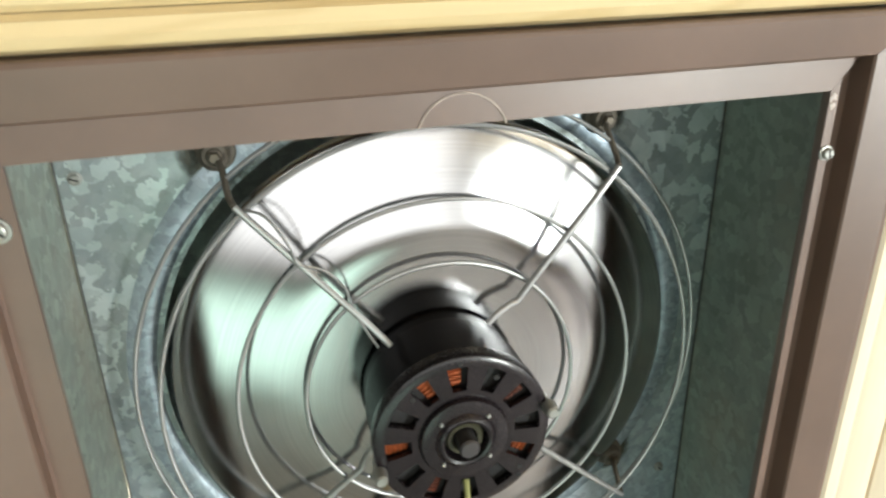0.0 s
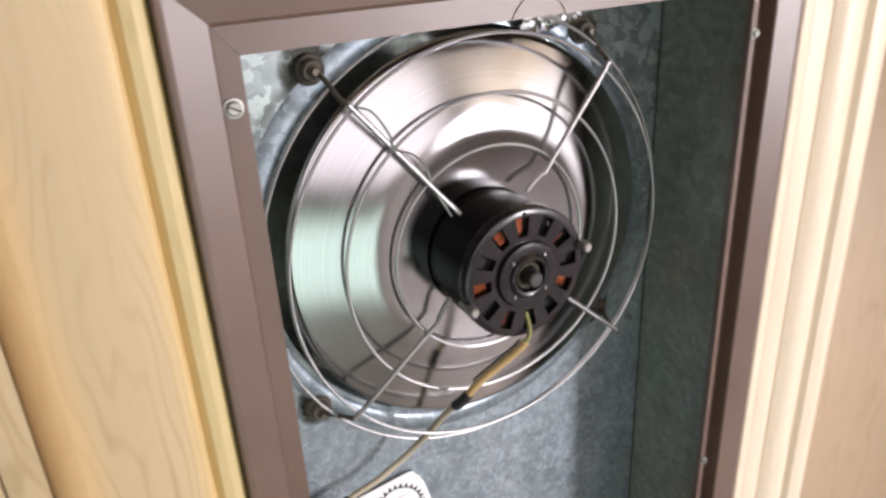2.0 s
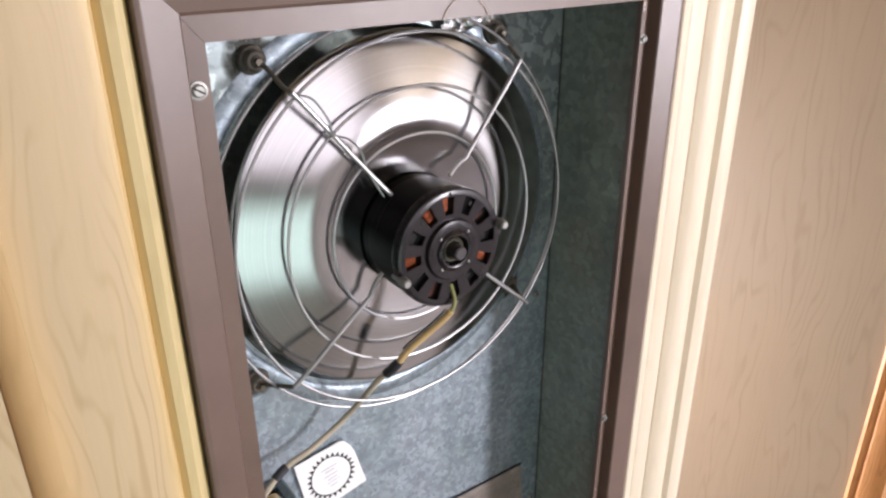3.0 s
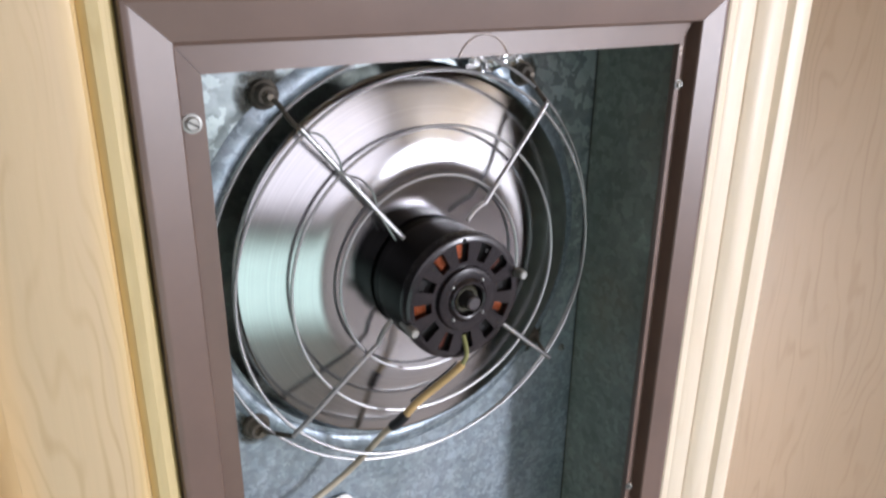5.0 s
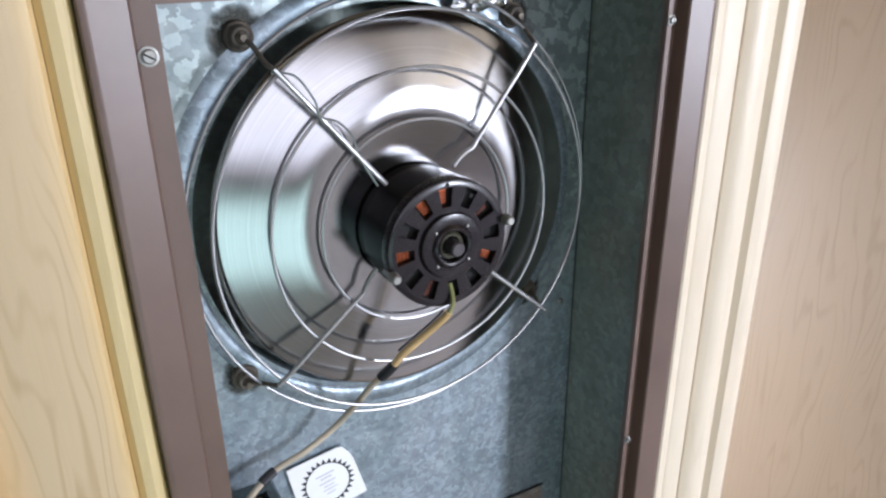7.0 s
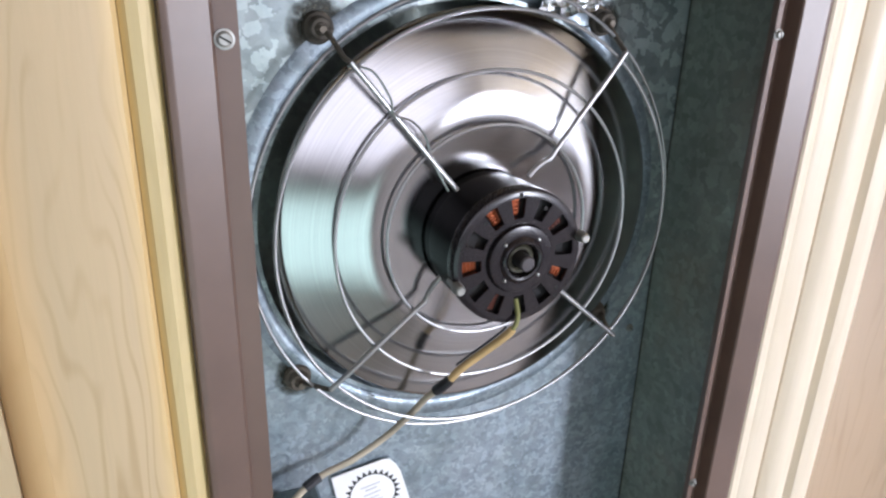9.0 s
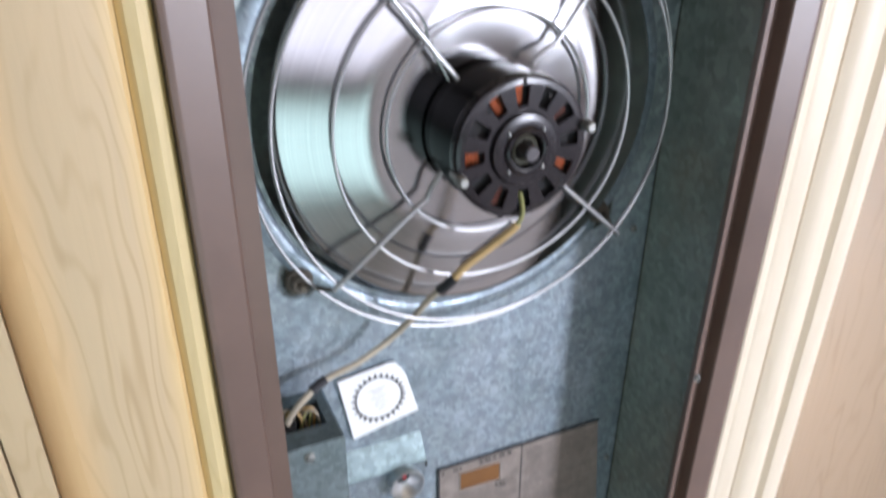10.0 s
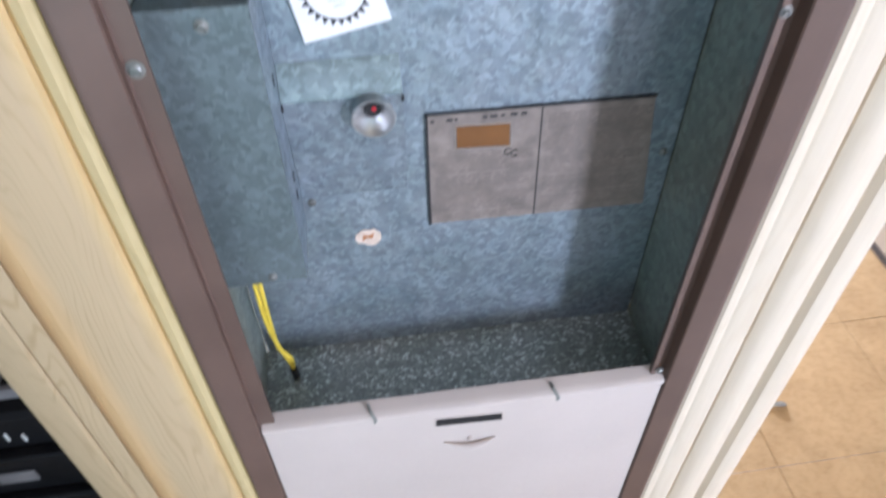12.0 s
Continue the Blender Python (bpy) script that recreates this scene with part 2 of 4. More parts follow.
# near-black that stands in for the shade in slots, holes and hollows
CAVITY_SHADE = plain("cavity_shade", (0.012, 0.011, 0.011), 0.8, 0.0, 0.3, 90)
COPPER = plain("lacquered_copper", (0.24, 0.055, 0.015), 0.35, 0.6, 0.35, 500, 0.4)
# copper darkened to stand in for coils that lie deeper in shade
COPPER_SHADED = plain("shaded_copper", (0.09, 0.022, 0.010), 0.40, 0.5, 0.35, 500, 0.4)
RUBBER = plain("dusty_rubber", (0.095, 0.080, 0.062), 0.75, 0.0, 0.45, 200, 0.3)
GRIME = stain("oily_grime", (0.045, 0.045, 0.03))
SEAM = plain("dark_seam", (0.07, 0.075, 0.07), 0.7, 0.0, 0.4, 90)
TAPE = plain("black_tape", (0.018, 0.018, 0.022), 0.5, 0.0, 0.3, 200)
CABLE = plain("aged_cable_jacket", (0.40, 0.345, 0.26), 0.55, 0.0, 0.25, 150, 0.3)
CABLE_TAN = plain("tan_cable_jacket", (0.55, 0.38, 0.17), 0.5, 0.0, 0.2, 150, 0.3)
YELLOW = plain("yellow_wire_jacket", (0.72, 0.55, 0.05), 0.45, 0.0, 0.15, 200)
GREEN = plain("green_wire_jacket", (0.24, 0.24, 0.09), 0.45, 0.0, 0.2, 200)
WHITE = plain("ivory_enamel", (0.57, 0.50, 0.455), 0.45, 0.0, 0.05, 30, 0.35)
PAPER = plain("white_label_paper", (0.82, 0.82, 0.82), 0.6, 0.0, 0.05, 60)
INK = plain("black_ink", (0.02, 0.02, 0.022), 0.6, 0.0, 0.2, 200)
INK_PALE = plain("faded_ink", (0.60, 0.60, 0.64), 0.6, 0.0, 0.2, 200)
TAG = plain("grey_instruction_label", (0.228, 0.190, 0.166), 0.5, 0.0, 0.30, 260)
TAG_INK = plain("label_print", (0.195, 0.160, 0.138), 0.55, 0.0, 0.2, 200)
TAG_GREY = plain("worn_label_print", (0.178, 0.148, 0.130), 0.55, 0.0, 0.3, 200)
TAG_PALE = plain("bare_label_paper", (0.36, 0.31, 0.27), 0.6, 0.0, 0.2, 200)
AMBER = plain("amber_plate", (0.18, 0.075, 0.018), 0.45, 0.0, 0.15, 100)
PEEL = plain("peeled_sticker", (0.70, 0.56, 0.46), 0.7, 0.0, 0.2, 300)
RED = plain("red_lens", (0.45, 0.02, 0.03), 0.25, 0.0, 0.2, 200)
CLEAR = plain("dried_glue_mark", (0.42, 0.35, 0.31), 0.25, 0.0, 0.3, 300)
OAK = wood("light_oak_board", (0.61, 0.485, 0.305), (0.43, 0.31, 0.165), "Z", 1.15, 0.42, 1.5, 0.40)
OAK_FACE = wood("light_oak_face", (0.61, 0.485, 0.305), (0.43, 0.31, 0.165), "Z", 1.15, 0.42, 1.5, 0.40,
                fades=((0.064, 0.047, (0.80, 0.63, 0.33)), (-0.0165, 0.006, (0.84, 0.62, 0.35))))
OAK_TOP = wood("light_oak_head_board", (0.70, 0.57, 0.34), (0.50, 0.36, 0.17), "X", 1.0)
PINE = wood("honey_moulding", (0.64, 0.525, 0.285), (0.52, 0.405, 0.195), "Z", 1.6,
            fades=((0.0645, 0.0715, (0.80, 0.60, 0.27)), (0.0860, 0.0800, (0.62, 0.52, 0.20))))
HONEY = wood("honey_worn_edge", (0.70, 0.50, 0.26), (0.60, 0.40, 0.18), "Z", 1.4, 0.42, 1.0, 0.25,
             fades=((-0.0395, -0.010, (0.82, 0.56, 0.30)),))
CREAM = wood("cream_moulding", (0.74, 0.655, 0.525), (0.64, 0.54, 0.40), "Z", 1.2, 0.38, 0.5, 0.2)
VENEER = wood("pale_veneer", (0.31, 0.258, 0.20), (0.225, 0.18, 0.128), "Z", 0.8, 0.4, 0.8, 0.32)
ORANGE_TRIM = wood("orange_wood_trim", (0.52, 0.27, 0.11), (0.32, 0.14, 0.05), "Z", 1.2)
TILE = mottled("vinyl_floor_tile", (0.41, 0.28, 0.14), (0.29, 0.185, 0.08), 11.0, 0.36)
GROUT = plain("tile_joint", (0.35, 0.235, 0.12), 0.7, 0.0, 0.2, 60)
# unseen floor, kept dark so the well of the dish reflects little
ROOM_FLOOR = plain("dim_room_floor", (0.16, 0.14, 0.136), 0.9, 0.0, 0.2, 40)
# unseen floor, pale grey to brighten what the lower dish reflects
HALL = plain("pale_hall_floor", (0.46, 0.43, 0.42), 0.5, 0.0, 0.2, 30)
SKIRT = plain("black_base_strip", (0.03, 0.025, 0.025), 0.5, 0.0, 0.2, 60)
WALLPAINT = plain("warm_wall_paint", (0.34, 0.32, 0.30), 0.7, 0.0, 0.06, 20)
# unseen wall made white as a reflector for the right of the dish
BOUNCE_WALL = plain("white_bounce_wall", (0.78, 0.76, 0.74), 0.7, 0.0, 0.05, 20)
# unseen ceiling tinted tan so the light bounced from above is warm
BOUNCE_CEILING = plain("warm_bounce_ceiling", (0.42, 0.325, 0.20), 0.8, 0.0, 0.05, 20)
LEATHER = plain("black_plastic", (0.010, 0.010, 0.012), 0.45, 0.0, 0.3, 120, 0.3, spec=0.2)
GREYPLASTIC = plain("grey_plastic", (0.22, 0.21, 0.22), 0.4, 0.0, 0.2, 120)

# ---- mesh helpers ----
base = {}


def thing(name, at, label, category, group="", kind=""):
    ob = new(name)
    ob.empty_display_size = 0.05
    ob.location = at
    base[ob.name] = Vector(at)
    return tagged(ob, label, category, group, kind)


def mesh_of(bm, name, mat, angle=29):
    me = bpy.data.meshes.new(name)
    bmesh.ops.recalc_face_normals(bm, faces=bm.faces)
    for f in bm.faces:
        f.smooth = True
    bm.to_mesh(me)
    bm.free()
    me.set_sharp_from_angle(angle=radians(angle))
    me.materials.append(mat)
    return me


def part(name, bm, mat, parent=None, label="", angle=29):
    """One mesh object, drawn in room coordinates, under a thing or a part."""
    at = base[parent.name] if parent else Vector((0, 0, 0))
    bmesh.ops.translate(bm, verts=bm.verts, vec=-at)
    ob = new(name, mesh_of(bm, name, mat, angle))
    ob.parent = parent
    base[ob.name] = at
    if label:
        ob["label"] = label
    return ob


def box(x0, x1, y0, y1, z0, z1, bevel=0.0, bm=None):
    bm = bm or bmesh.new()
    r = bmesh.ops.create_cube(bm, size=1)
    bmesh.ops.scale(bm, vec=(x1 - x0, y1 - y0, z1 - z0), verts=r["verts"])
    bmesh.ops.translate(bm, vec=((x0 + x1) / 2, (y0 + y1) / 2, (z0 + z1) / 2), verts=r["verts"])
    if bevel:
        es = list({e for v in r["verts"] for e in v.link_edges})
        bmesh.ops.bevel(bm, geom=es, offset=bevel, segments=1, affect="EDGES")
    return bm


def lathe(profile, cx, cz, steps=64, bm=None, closed=False):
    """Turn (radius, y) points round the line x = cx, z = cz."""
    bm = bm or bmesh.new()
    rows = []
    for r, y in profile:
        if r < 1e-6:
            rows.append([bm.verts.new((cx, y, cz))])
        else:
            rows.append([bm.verts.new((cx + r * math.cos(a), y, cz + r * math.sin(a))) for a in (2 * math.pi * k / steps for k in range(steps))])
    pairs = list(zip(rows, rows[1:])) + ([(rows[-1], rows[0])] if closed else [])
    for a, b in pairs:
        for k in range(steps):
            j = (k + 1) % steps
            vs = [a[k % len(a)], a[j % len(a)], b[j % len(b)], b[k % len(b)]]
            vs = list(dict.fromkeys(vs))
            if len(vs) > 2:
                bm.faces.new(vs)
    return bm


def smooth_line(points, per=8):
    pts = [Vector(p) for p in points]
    out = []
    for i in range(len(pts) - 1):
        p0, p1, p2, p3 = pts[max(i - 1, 0)], pts[i], pts[i + 1], pts[min(i + 2, len(pts) - 1)]
        for k in range(per):
            t = k / per
            out.append(0.5 * ((2 * p1) + (p2 - p0) * t + (2 * p0 - 5 * p1 + 4 * p2 - p3) * t * t + (3 * p1 - p0 - 3 * p2 + p3) * t ** 3))
    return out + [pts[-1]]


def tube(points, r, sides=8, ring=False, bm=None):
    """A round rod along points; ring closes it."""
    bm = bm or bmesh.new()
    pts = [Vector(p) for p in points]
    count, rows, up = len(pts), [], None
    for i, p in enumerate(pts):
        d = (pts[(i + 1) % count] - pts[i - 1]) if ring else (pts[min(i + 1, count - 1)] - pts[max(i - 1, 0)])
        d.normalize()
        if up is None:
            up = d.orthogonal().normalized()
        up = (up - d * up.dot(d)).normalized()
        side = d.cross(up)
        rr = r(i / (count - 1)) if callable(r) else r
        rows.append([bm.verts.new(p + rr * (math.cos(a) * up + math.sin(a) * side)) for a in (2 * math.pi * k / sides for k in range(sides))])
    for a, b in list(zip(rows, rows[1:])):
        for k in range(sides):
            bm.faces.new((a[k], a[(k + 1) % sides], b[(k + 1) % sides], b[k]))
    if ring:
        a, b = rows[-1], rows[0]
        off = min(range(sides), key=lambda o: sum((a[k].co - b[(k + o) % sides].co).length for k in range(sides)))
        for k in range(sides):
            bm.faces.new((a[k], a[(k + 1) % sides], b[(k + 1 + off) % sides], b[(k + off) % sides]))
    else:
        bm.faces.new(rows[0][::-1])
        bm.faces.new(rows[-1])
    return bm


def circle(cx, y, cz, r, count=96, a0=0.0, a1=360.0, wob=0.0):
    n = count if a1 - a0 >= 360 else count + 1
    return [(cx + r * math.cos(a), y + wob * math.sin(3 * a), cz + r * math.sin(a)) for a in (radians(a0 + (a1 - a0) * k / count) for k in range(n))]


def loft(sections, bm=None, cap=True):
    """Skin between equal-length closed outlines."""
    bm = bm or bmesh.new()
    rows = [[bm.verts.new(p) for p in s] for s in sections]
    n = len(rows[0])
    for a, b in zip(rows, rows[1:]):
        for k in range(n):
            bm.faces.new((a[k], a[(k + 1) % n], b[(k + 1) % n], b[k]))
    if cap:
        bm.faces.new(rows[0][::-1])
        bm.faces.new(rows[-1])
    return bm


def flat(points, thick, bm=None):
    """A thin plate whose outline lies in a plane y = const; thick goes towards -y."""
    a = [Vector(p) for p in points]
    return loft([a, [p + Vector((0, -thick, 0)) for p in a]], bm)


def screw_head(x, y, z, r=0.0062):
    """Washer head facing -y with a driver slot."""
    bm = lathe([(0.0, y - 0.0042), (r * 0.55, y - 0.0042), (r * 0.72, y - 0.0035), (r * 0.76, y - 0.0016), (r, y - 0.0014), (r * 1.02, y)], x, z, 16)
    return bm


def screw(parent, x, y, z, r=0.0062, turn=35, mat=None):
    ob = part("screw", screw_head(x, y, z, r), mat or SCREW, parent)
    b = box(-r * 0.62, r * 0.62, -0.0005, 0.0005, -r * 0.09, r * 0.09)
    bmesh.ops.rotate(b, verts=b.verts, cent=(0, 0, 0), matrix=Matrix.Rotation(radians(turn), 3, "Y"))
    bmesh.ops.translate(b, verts=b.verts, vec=(x, y - 0.0041, z))
    # driver slot drawn as a bar in shade colour
    part("screw_slot", b, CAVITY_SHADE, ob)
    return ob

# ---- the room ----


def wall(name, *boxes, mat=None, label="", parent=None):
    bm = bmesh.new()
    for b in boxes:
        box(*b, bm=bm)
    return tagged(part(name, bm, mat or WALLPAINT, parent), label, "", "", "structure")


floor = wall("floor", (-2.6, 3.3, -4.3, 2.1, -0.10, -0.004), mat=GROUT, label="brown vinyl tile floor with fine dark joints")
wall("floor_room", (-2.6, 3.2, -4.2, -1.9, -0.0038, 0.0), mat=ROOM_FLOOR, label="unseen floor of the room with the tall window, kept dark for its reflection")
wall("floor_hall", (-2.6, 3.2, -1.9, -0.236, -0.0038, 0.0), (1.225, 3.2, -0.236, 2.0, -0.0038, 0.0), mat=HALL, label="unseen hall floor, pale grey to bounce light")
ceiling = wall("ceiling", (-2.6, 3.3, -4.3, 2.1, 2.2, 2.3), mat=BOUNCE_CEILING, label="flat unseen ceiling, tan to bounce warm light")
wall("wall_south", (-2.6, 2.2, -4.3, -4.2, 0, 2.2), (2.2, 2.8, -4.3, -4.2, 1.92, 2.2), (2.2, 2.8, -4.3, -4.2, 0, 0.88), (2.8, 3.3, -4.3, -4.2, 0, 2.2),
     label="warm painted wall with a tall window opening")
# both openings are invented to hold the fill lights
wall("wall_opposite", (-2.6, -1.90, -1.95, -1.85, 0, 2.2), (0.67, 0.8, -1.95, -1.85, 0, 2.2), (-1.20, 0.67, -1.95, -1.85, 2.12, 2.2), (0.10, 0.67, -1.95, -1.85, 0, 1.24), (-1.90, -1.20, -1.95, -1.85, 0.96, 2.2), (-1.20, 0.10, -1.95, -1.85, 0.96, 1.24), (-1.90, 0.10, -1.95, -1.85, 0, 0.06),
     label="plain wall facing the furnace, with two added openings for fill lights")
wall("wall_west", (-2.7, -2.6, -4.3, 2.1, 0, 2.2), label="warm painted side wall")
wall("wall_east", (3.2, 3.3, -4.2, 2.1, 0, 2.2), mat=BOUNCE_WALL, label="unseen side wall, white to bounce light")
# the opening is invented to hold the passage fill
wall("wall_north", (-2.6, 0.5, 2.0, 2.1, 0, 2.2), (1.1, 3.2, 2.0, 2.1, 0, 2.2), (0.5, 1.1, 2.0, 2.1, 0.53, 2.2), (0.5, 1.1, 2.0, 2.1, 0, 0.09), label="plain wall at the end of the passage, with an added opening for a fill light")
wall("wall_recess", (-2.6, -0.47, 0.9, 1.0, 0, 2.2), label="plain wall behind the dark recess")
# column round the furnace: head, sides and back
wall("wall_furnace", (-0.47, 0.44, 0.002, 0.9, 1.60, 2.2), (-0.47, -0.288, 0.002, 0.9, 0, 1.60), (0.288, 0.44, 0.002, 0.9, 0, 1.60), mat=OAK,
     label="oak panelled closet wall round the furnace opening")
veneer_wall = wall("wall_passage", (1.12, 1.22, -0.02, 2.0, 0.018, 2.2), mat=VENEER, label="pale wood veneer panel across the passage")
wall("baseboard", (1.116, 1.22, -0.02, 2.0, 0, 0.017), mat=SKIRT, label="dark strip under the veneer panel")
trim = bmesh.new()
prof = [(1.12, -0.018), (1.108, -0.020), (1.104, -0.028), (1.106, -0.036), (1.110, -0.040), (1.104, -0.046), (1.102, -0.070), (1.108, -0.092), (1.13, -0.095), (1.2, -0.095), (1.2, -0.018)]
loft([[(x, y, z) for x, y in prof] for z in (0, 2.2)], trim)
tagged(part("trim_passage", trim, ORANGE_TRIM), "orange-brown grooved wooden edge trim", "", "", "structure")


def tile_piece():
    return mesh_of(box(-0.1521, 0.1521, -0.1521, 0.1521, -0.005, 0.0, 0.0006), "tile", TILE)


tile_mesh = tile_piece()
for i in range(6):
    for j in range(3, 9):
        t = new("tile", tile_mesh)
        t.location = (1.08 - 0.305 * i, 0.225 + 0.305 * (j - 4), 0.0)
        t.parent = floor

# ---- furnace cabinet ----
furnace = thing("furnace_cabinet", (0.0, 0.07, 0.0), "galvanised furnace cabinet with brown enamel front frame, upper door removed", "furnace")
CX, CZ = 0.0035, 1.3075          # fan axis
YB = 0.147                     # back panel
HOLE = 0.2140


def back_panel():
    """Sheet with a round hole for the blower inlet."""
    bm = bmesh.new()
    x0, x1, z0, z1 = -0.255, 0.265, 0.44, 1.60
    n = 96
    ring, ring2, outer = [], [], []
    for k in range(n):
        a = 2 * math.pi * k / n
        c, s = math.cos(a), math.sin(a)
        ring.append(bm.verts.new((CX + HOLE * c, YB, CZ + HOLE * s)))
        ring2.append(bm.verts.new((CX + HOLE * c, YB + 0.003, CZ + HOLE * s)))
        tx = ((x1 - CX) / c if c > 1e-6 else (x0 - CX) / c if c < -1e-6 else 9)
        tz = ((z1 - CZ) / s if s > 1e-6 else (z0 - CZ + 0.55) / s if s < -1e-6 else 9)
        t = min(tx, tz)
        outer.append(bm.verts.new((CX + t * c, YB, CZ + t * s)))
    for k in range(n):
        j = (k + 1) % n
        bm.faces.new((ring[k], ring[j], outer[j], outer[k]))
        bm.faces.new((ring[k], ring2[k], ring2[j], ring[j]))
    zb = CZ + (z0 - CZ + 0.55)
    corners = [(x0, z1), (x1, z1), (x1, zb), (x0, zb)]
    for cx, cz in corners:
        v = bm.verts.new((cx, YB, cz))
        best = None
        for k in range(n):
            j = (k + 1) % n
            a, b = outer[k].co, outer[j].co
            if abs(a.x - b.x) > 1e-5 and abs(a.z - b.z) > 1e-5 and (a - v.co).length < 0.08:
                best = (outer[k], outer[j])
        if best:
            bm.faces.new((best[0], best[1], v))
    q = [bm.verts.new(p) for p in ((x0, YB, z0), (x1, YB, z0), (x1, YB, zb), (x0, YB, zb))]
    bm.faces.new(q)
    return bm


part("back_panel", back_panel(), GALV, furnace, "spangled galvanised back sheet", 20)
part("side_panel", box(-0.259, -0.256, 0.008, 0.15, 0.44, 1.60), GALV_SIDE, furnace, "galvanised side sheet")
part("side_panel", box(0.2655, 0.2685, 0.008, 0.15, 0.44, 1.60), GALV_SIDE, furnace, "galvanised side sheet")
part("top_panel", box(-0.262, 0.27, 0.006, 0.15, 1.601, 1.604), GALV_DARKER, furnace)
# seams where the side sheets lap the back sheet
for x in (-0.2548, 0.2645):
    part("seam", box(x - 0.0004, x + 0.0004, YB - 0.0022, YB - 0.0008, 0.48, 1.60), SEAM, furnace)
pan = bmesh.new()
loft([[(-0.256, 0.0145, 0.456), (0.265, 0.0145, 0.450), (0.265, 0.0145, 0.446), (-0.256, 0.0145, 0.452)],
      [(-0.256, 0.1468, 0.462), (0.265, 0.1468, 0.453), (0.265, 0.1468, 0.449), (-0.256, 0.1468, 0.458)]], pan)
part("bottom_pan", pan, GALV_PAN, furnace, "galvanised bottom pan")

FX, FI, FO = 0.235, 0.252, 0.284       # half widths: opening, step, outside


def rail():
    """Frame profile as (offset from the opening outwards, y)."""
    return [(0.0, 0.004), (0.0, 0.0), (FI - FX - 0.0015, 0.0), (FI - FX, -0.0015), (FI - FX + 0.0004, -0.0095), (FI - FX + 0.0016, -0.0110),
            (FO - FX - 0.0065, -0.0160), (FO - FX - 0.0040, -0.0165), (FO - FX - 0.0015, -0.0158), (FO - FX - 0.0003, -0.0140), (FO - FX, 0.006), (FI - FX, 0.006), (FI - FX - 0.002, 0.004)]


P = rail()
# the right stile has a narrow lip and a sunk channel before its raised rail
P_RIGHT = [(0.0, 0.006), (0.0, 0.0), (0.0062, 0.0), (0.0074, 0.0012), (0.0080, 0.0055), (FI - FX - 0.0006, 0.0055)] + P[3:-2] + [(FI - FX, 0.008), (0.001, 0.008)]


def up(u, sgn):
    """Height of the head's profile at either end; the head hangs a little lower at one end."""
    s = FI - FX
    ends = (1.532, 1.5525, 1.582) if sgn < 0 else (1.5395, 1.561, 1.589)
    return ends[0] + (ends[1] - ends[0]) * u / s if u <= s else ends[1] + (ends[2] - ends[1]) * (u - s) / (FO - FI)


for sgn in (-1, 1):
    part("frame_side", loft([[(sgn * (FX + u), y, z if z is not None else up(u, sgn)) for u, y in (P_RIGHT if sgn > 0 else P)] for z in (0.02, None)]), BROWN, furnace, "brown enamel frame side")
part("frame_head", loft([[(sgn * (FX + u), y, up(u, sgn) + 0.0004) for u, y in P] for sgn in (-1, 1)]), BROWN, furnace, "brown enamel frame head")
for x, z, a in ((-0.2445, 1.5, 30), (0.2392, 1.5, 80), (-0.2445, 1.001, 10), (0.2392, 1.002, 60)):
    screw(furnace, x, 0.0, z, 0.0068 if x < 0 else 0.0050, a)
for x, z, a in ((-0.243, 1.484, 20), (0.253, 0.750, 70), (-0.157, 0.729, 0), (0.243, 1.13, 40)):
    screw(furnace, x, YB, z, 0.005, a)
for x, z, r in ((-0.147, 1.496, 0.030), (0.149, 1.501, 0.026), (-0.181, 1.153, 0.026), (0.181, 1.166, 0.028)):
    part("grime_patch", flat([(px, YB - 0.0004, pz) for px, _, pz in circle(x, 0, z, r, 20)], 0.0003), GRIME, furnace, "dark oily grime round a grommet")
random.seed(21)
for x, z in ((0.236, 1.534), (0.2375, 1.5305), (0.2385, 1.536)):
    w = [(x + random.uniform(0.0008, 0.0024) * math.cos(a), -0.0002, z + random.uniform(0.0010, 0.0036) * math.sin(a)) for a in (2 * math.pi * k / 9 for k in range(9))]
    part("paint_chip", flat(w, 0.0002), CLEAR, furnace, "pale chip in the enamel")
part("glue_ring", tube(circle(-0.003, -0.0006, 1.527, 0.0265, 40, 18, 162), 0.0006, 6), CLEAR, furnace, "pale half ring of dried glue")

# ---- lower door ----
door = thing("furnace_lower_door", (0.0, -0.004, 0.02), "ivory enamel lower furnace door with a slot and small pull", "furnace door")
TL, TR = 0.519, 0.513
skin = bmesh.new()
sec = lambda x, z: [(x, 0.004, 0.02), (x, -0.004, 0.02), (x, -0.0065, 0.03), (x, -0.0065, z - 0.010), (x, -0.004, z - 0.006), (x, 0.004, z - 0.006)]
loft([sec(-0.2505, TL), sec(0.2505, TR)], skin)
skin_ob = part("door_skin", skin, WHITE, door, "ivory enamel sheet")
lip_sec = lambda x, z: [(x, 0.014, z - 0.004), (x, 0.014, z - 0.0008), (x, 0.0125, z), (x, 0.0, z - 0.0032), (x, -0.006, z - 0.0056), (x, -0.0088, z - 0.0080), (x, -0.0098, z - 0.0110), (x, -0.0092, z - 0.0138), (x, -0.0070, z - 0.0148), (x, -0.0060, z - 0.0140), (x, -0.0060, z - 0.0090), (x, 0.0, z - 0.0064)]
part("top_lip", loft([lip_sec(-0.2505, TL), lip_sec(0.2505, TR)]), WHITE, door, "rolled ivory top lip")
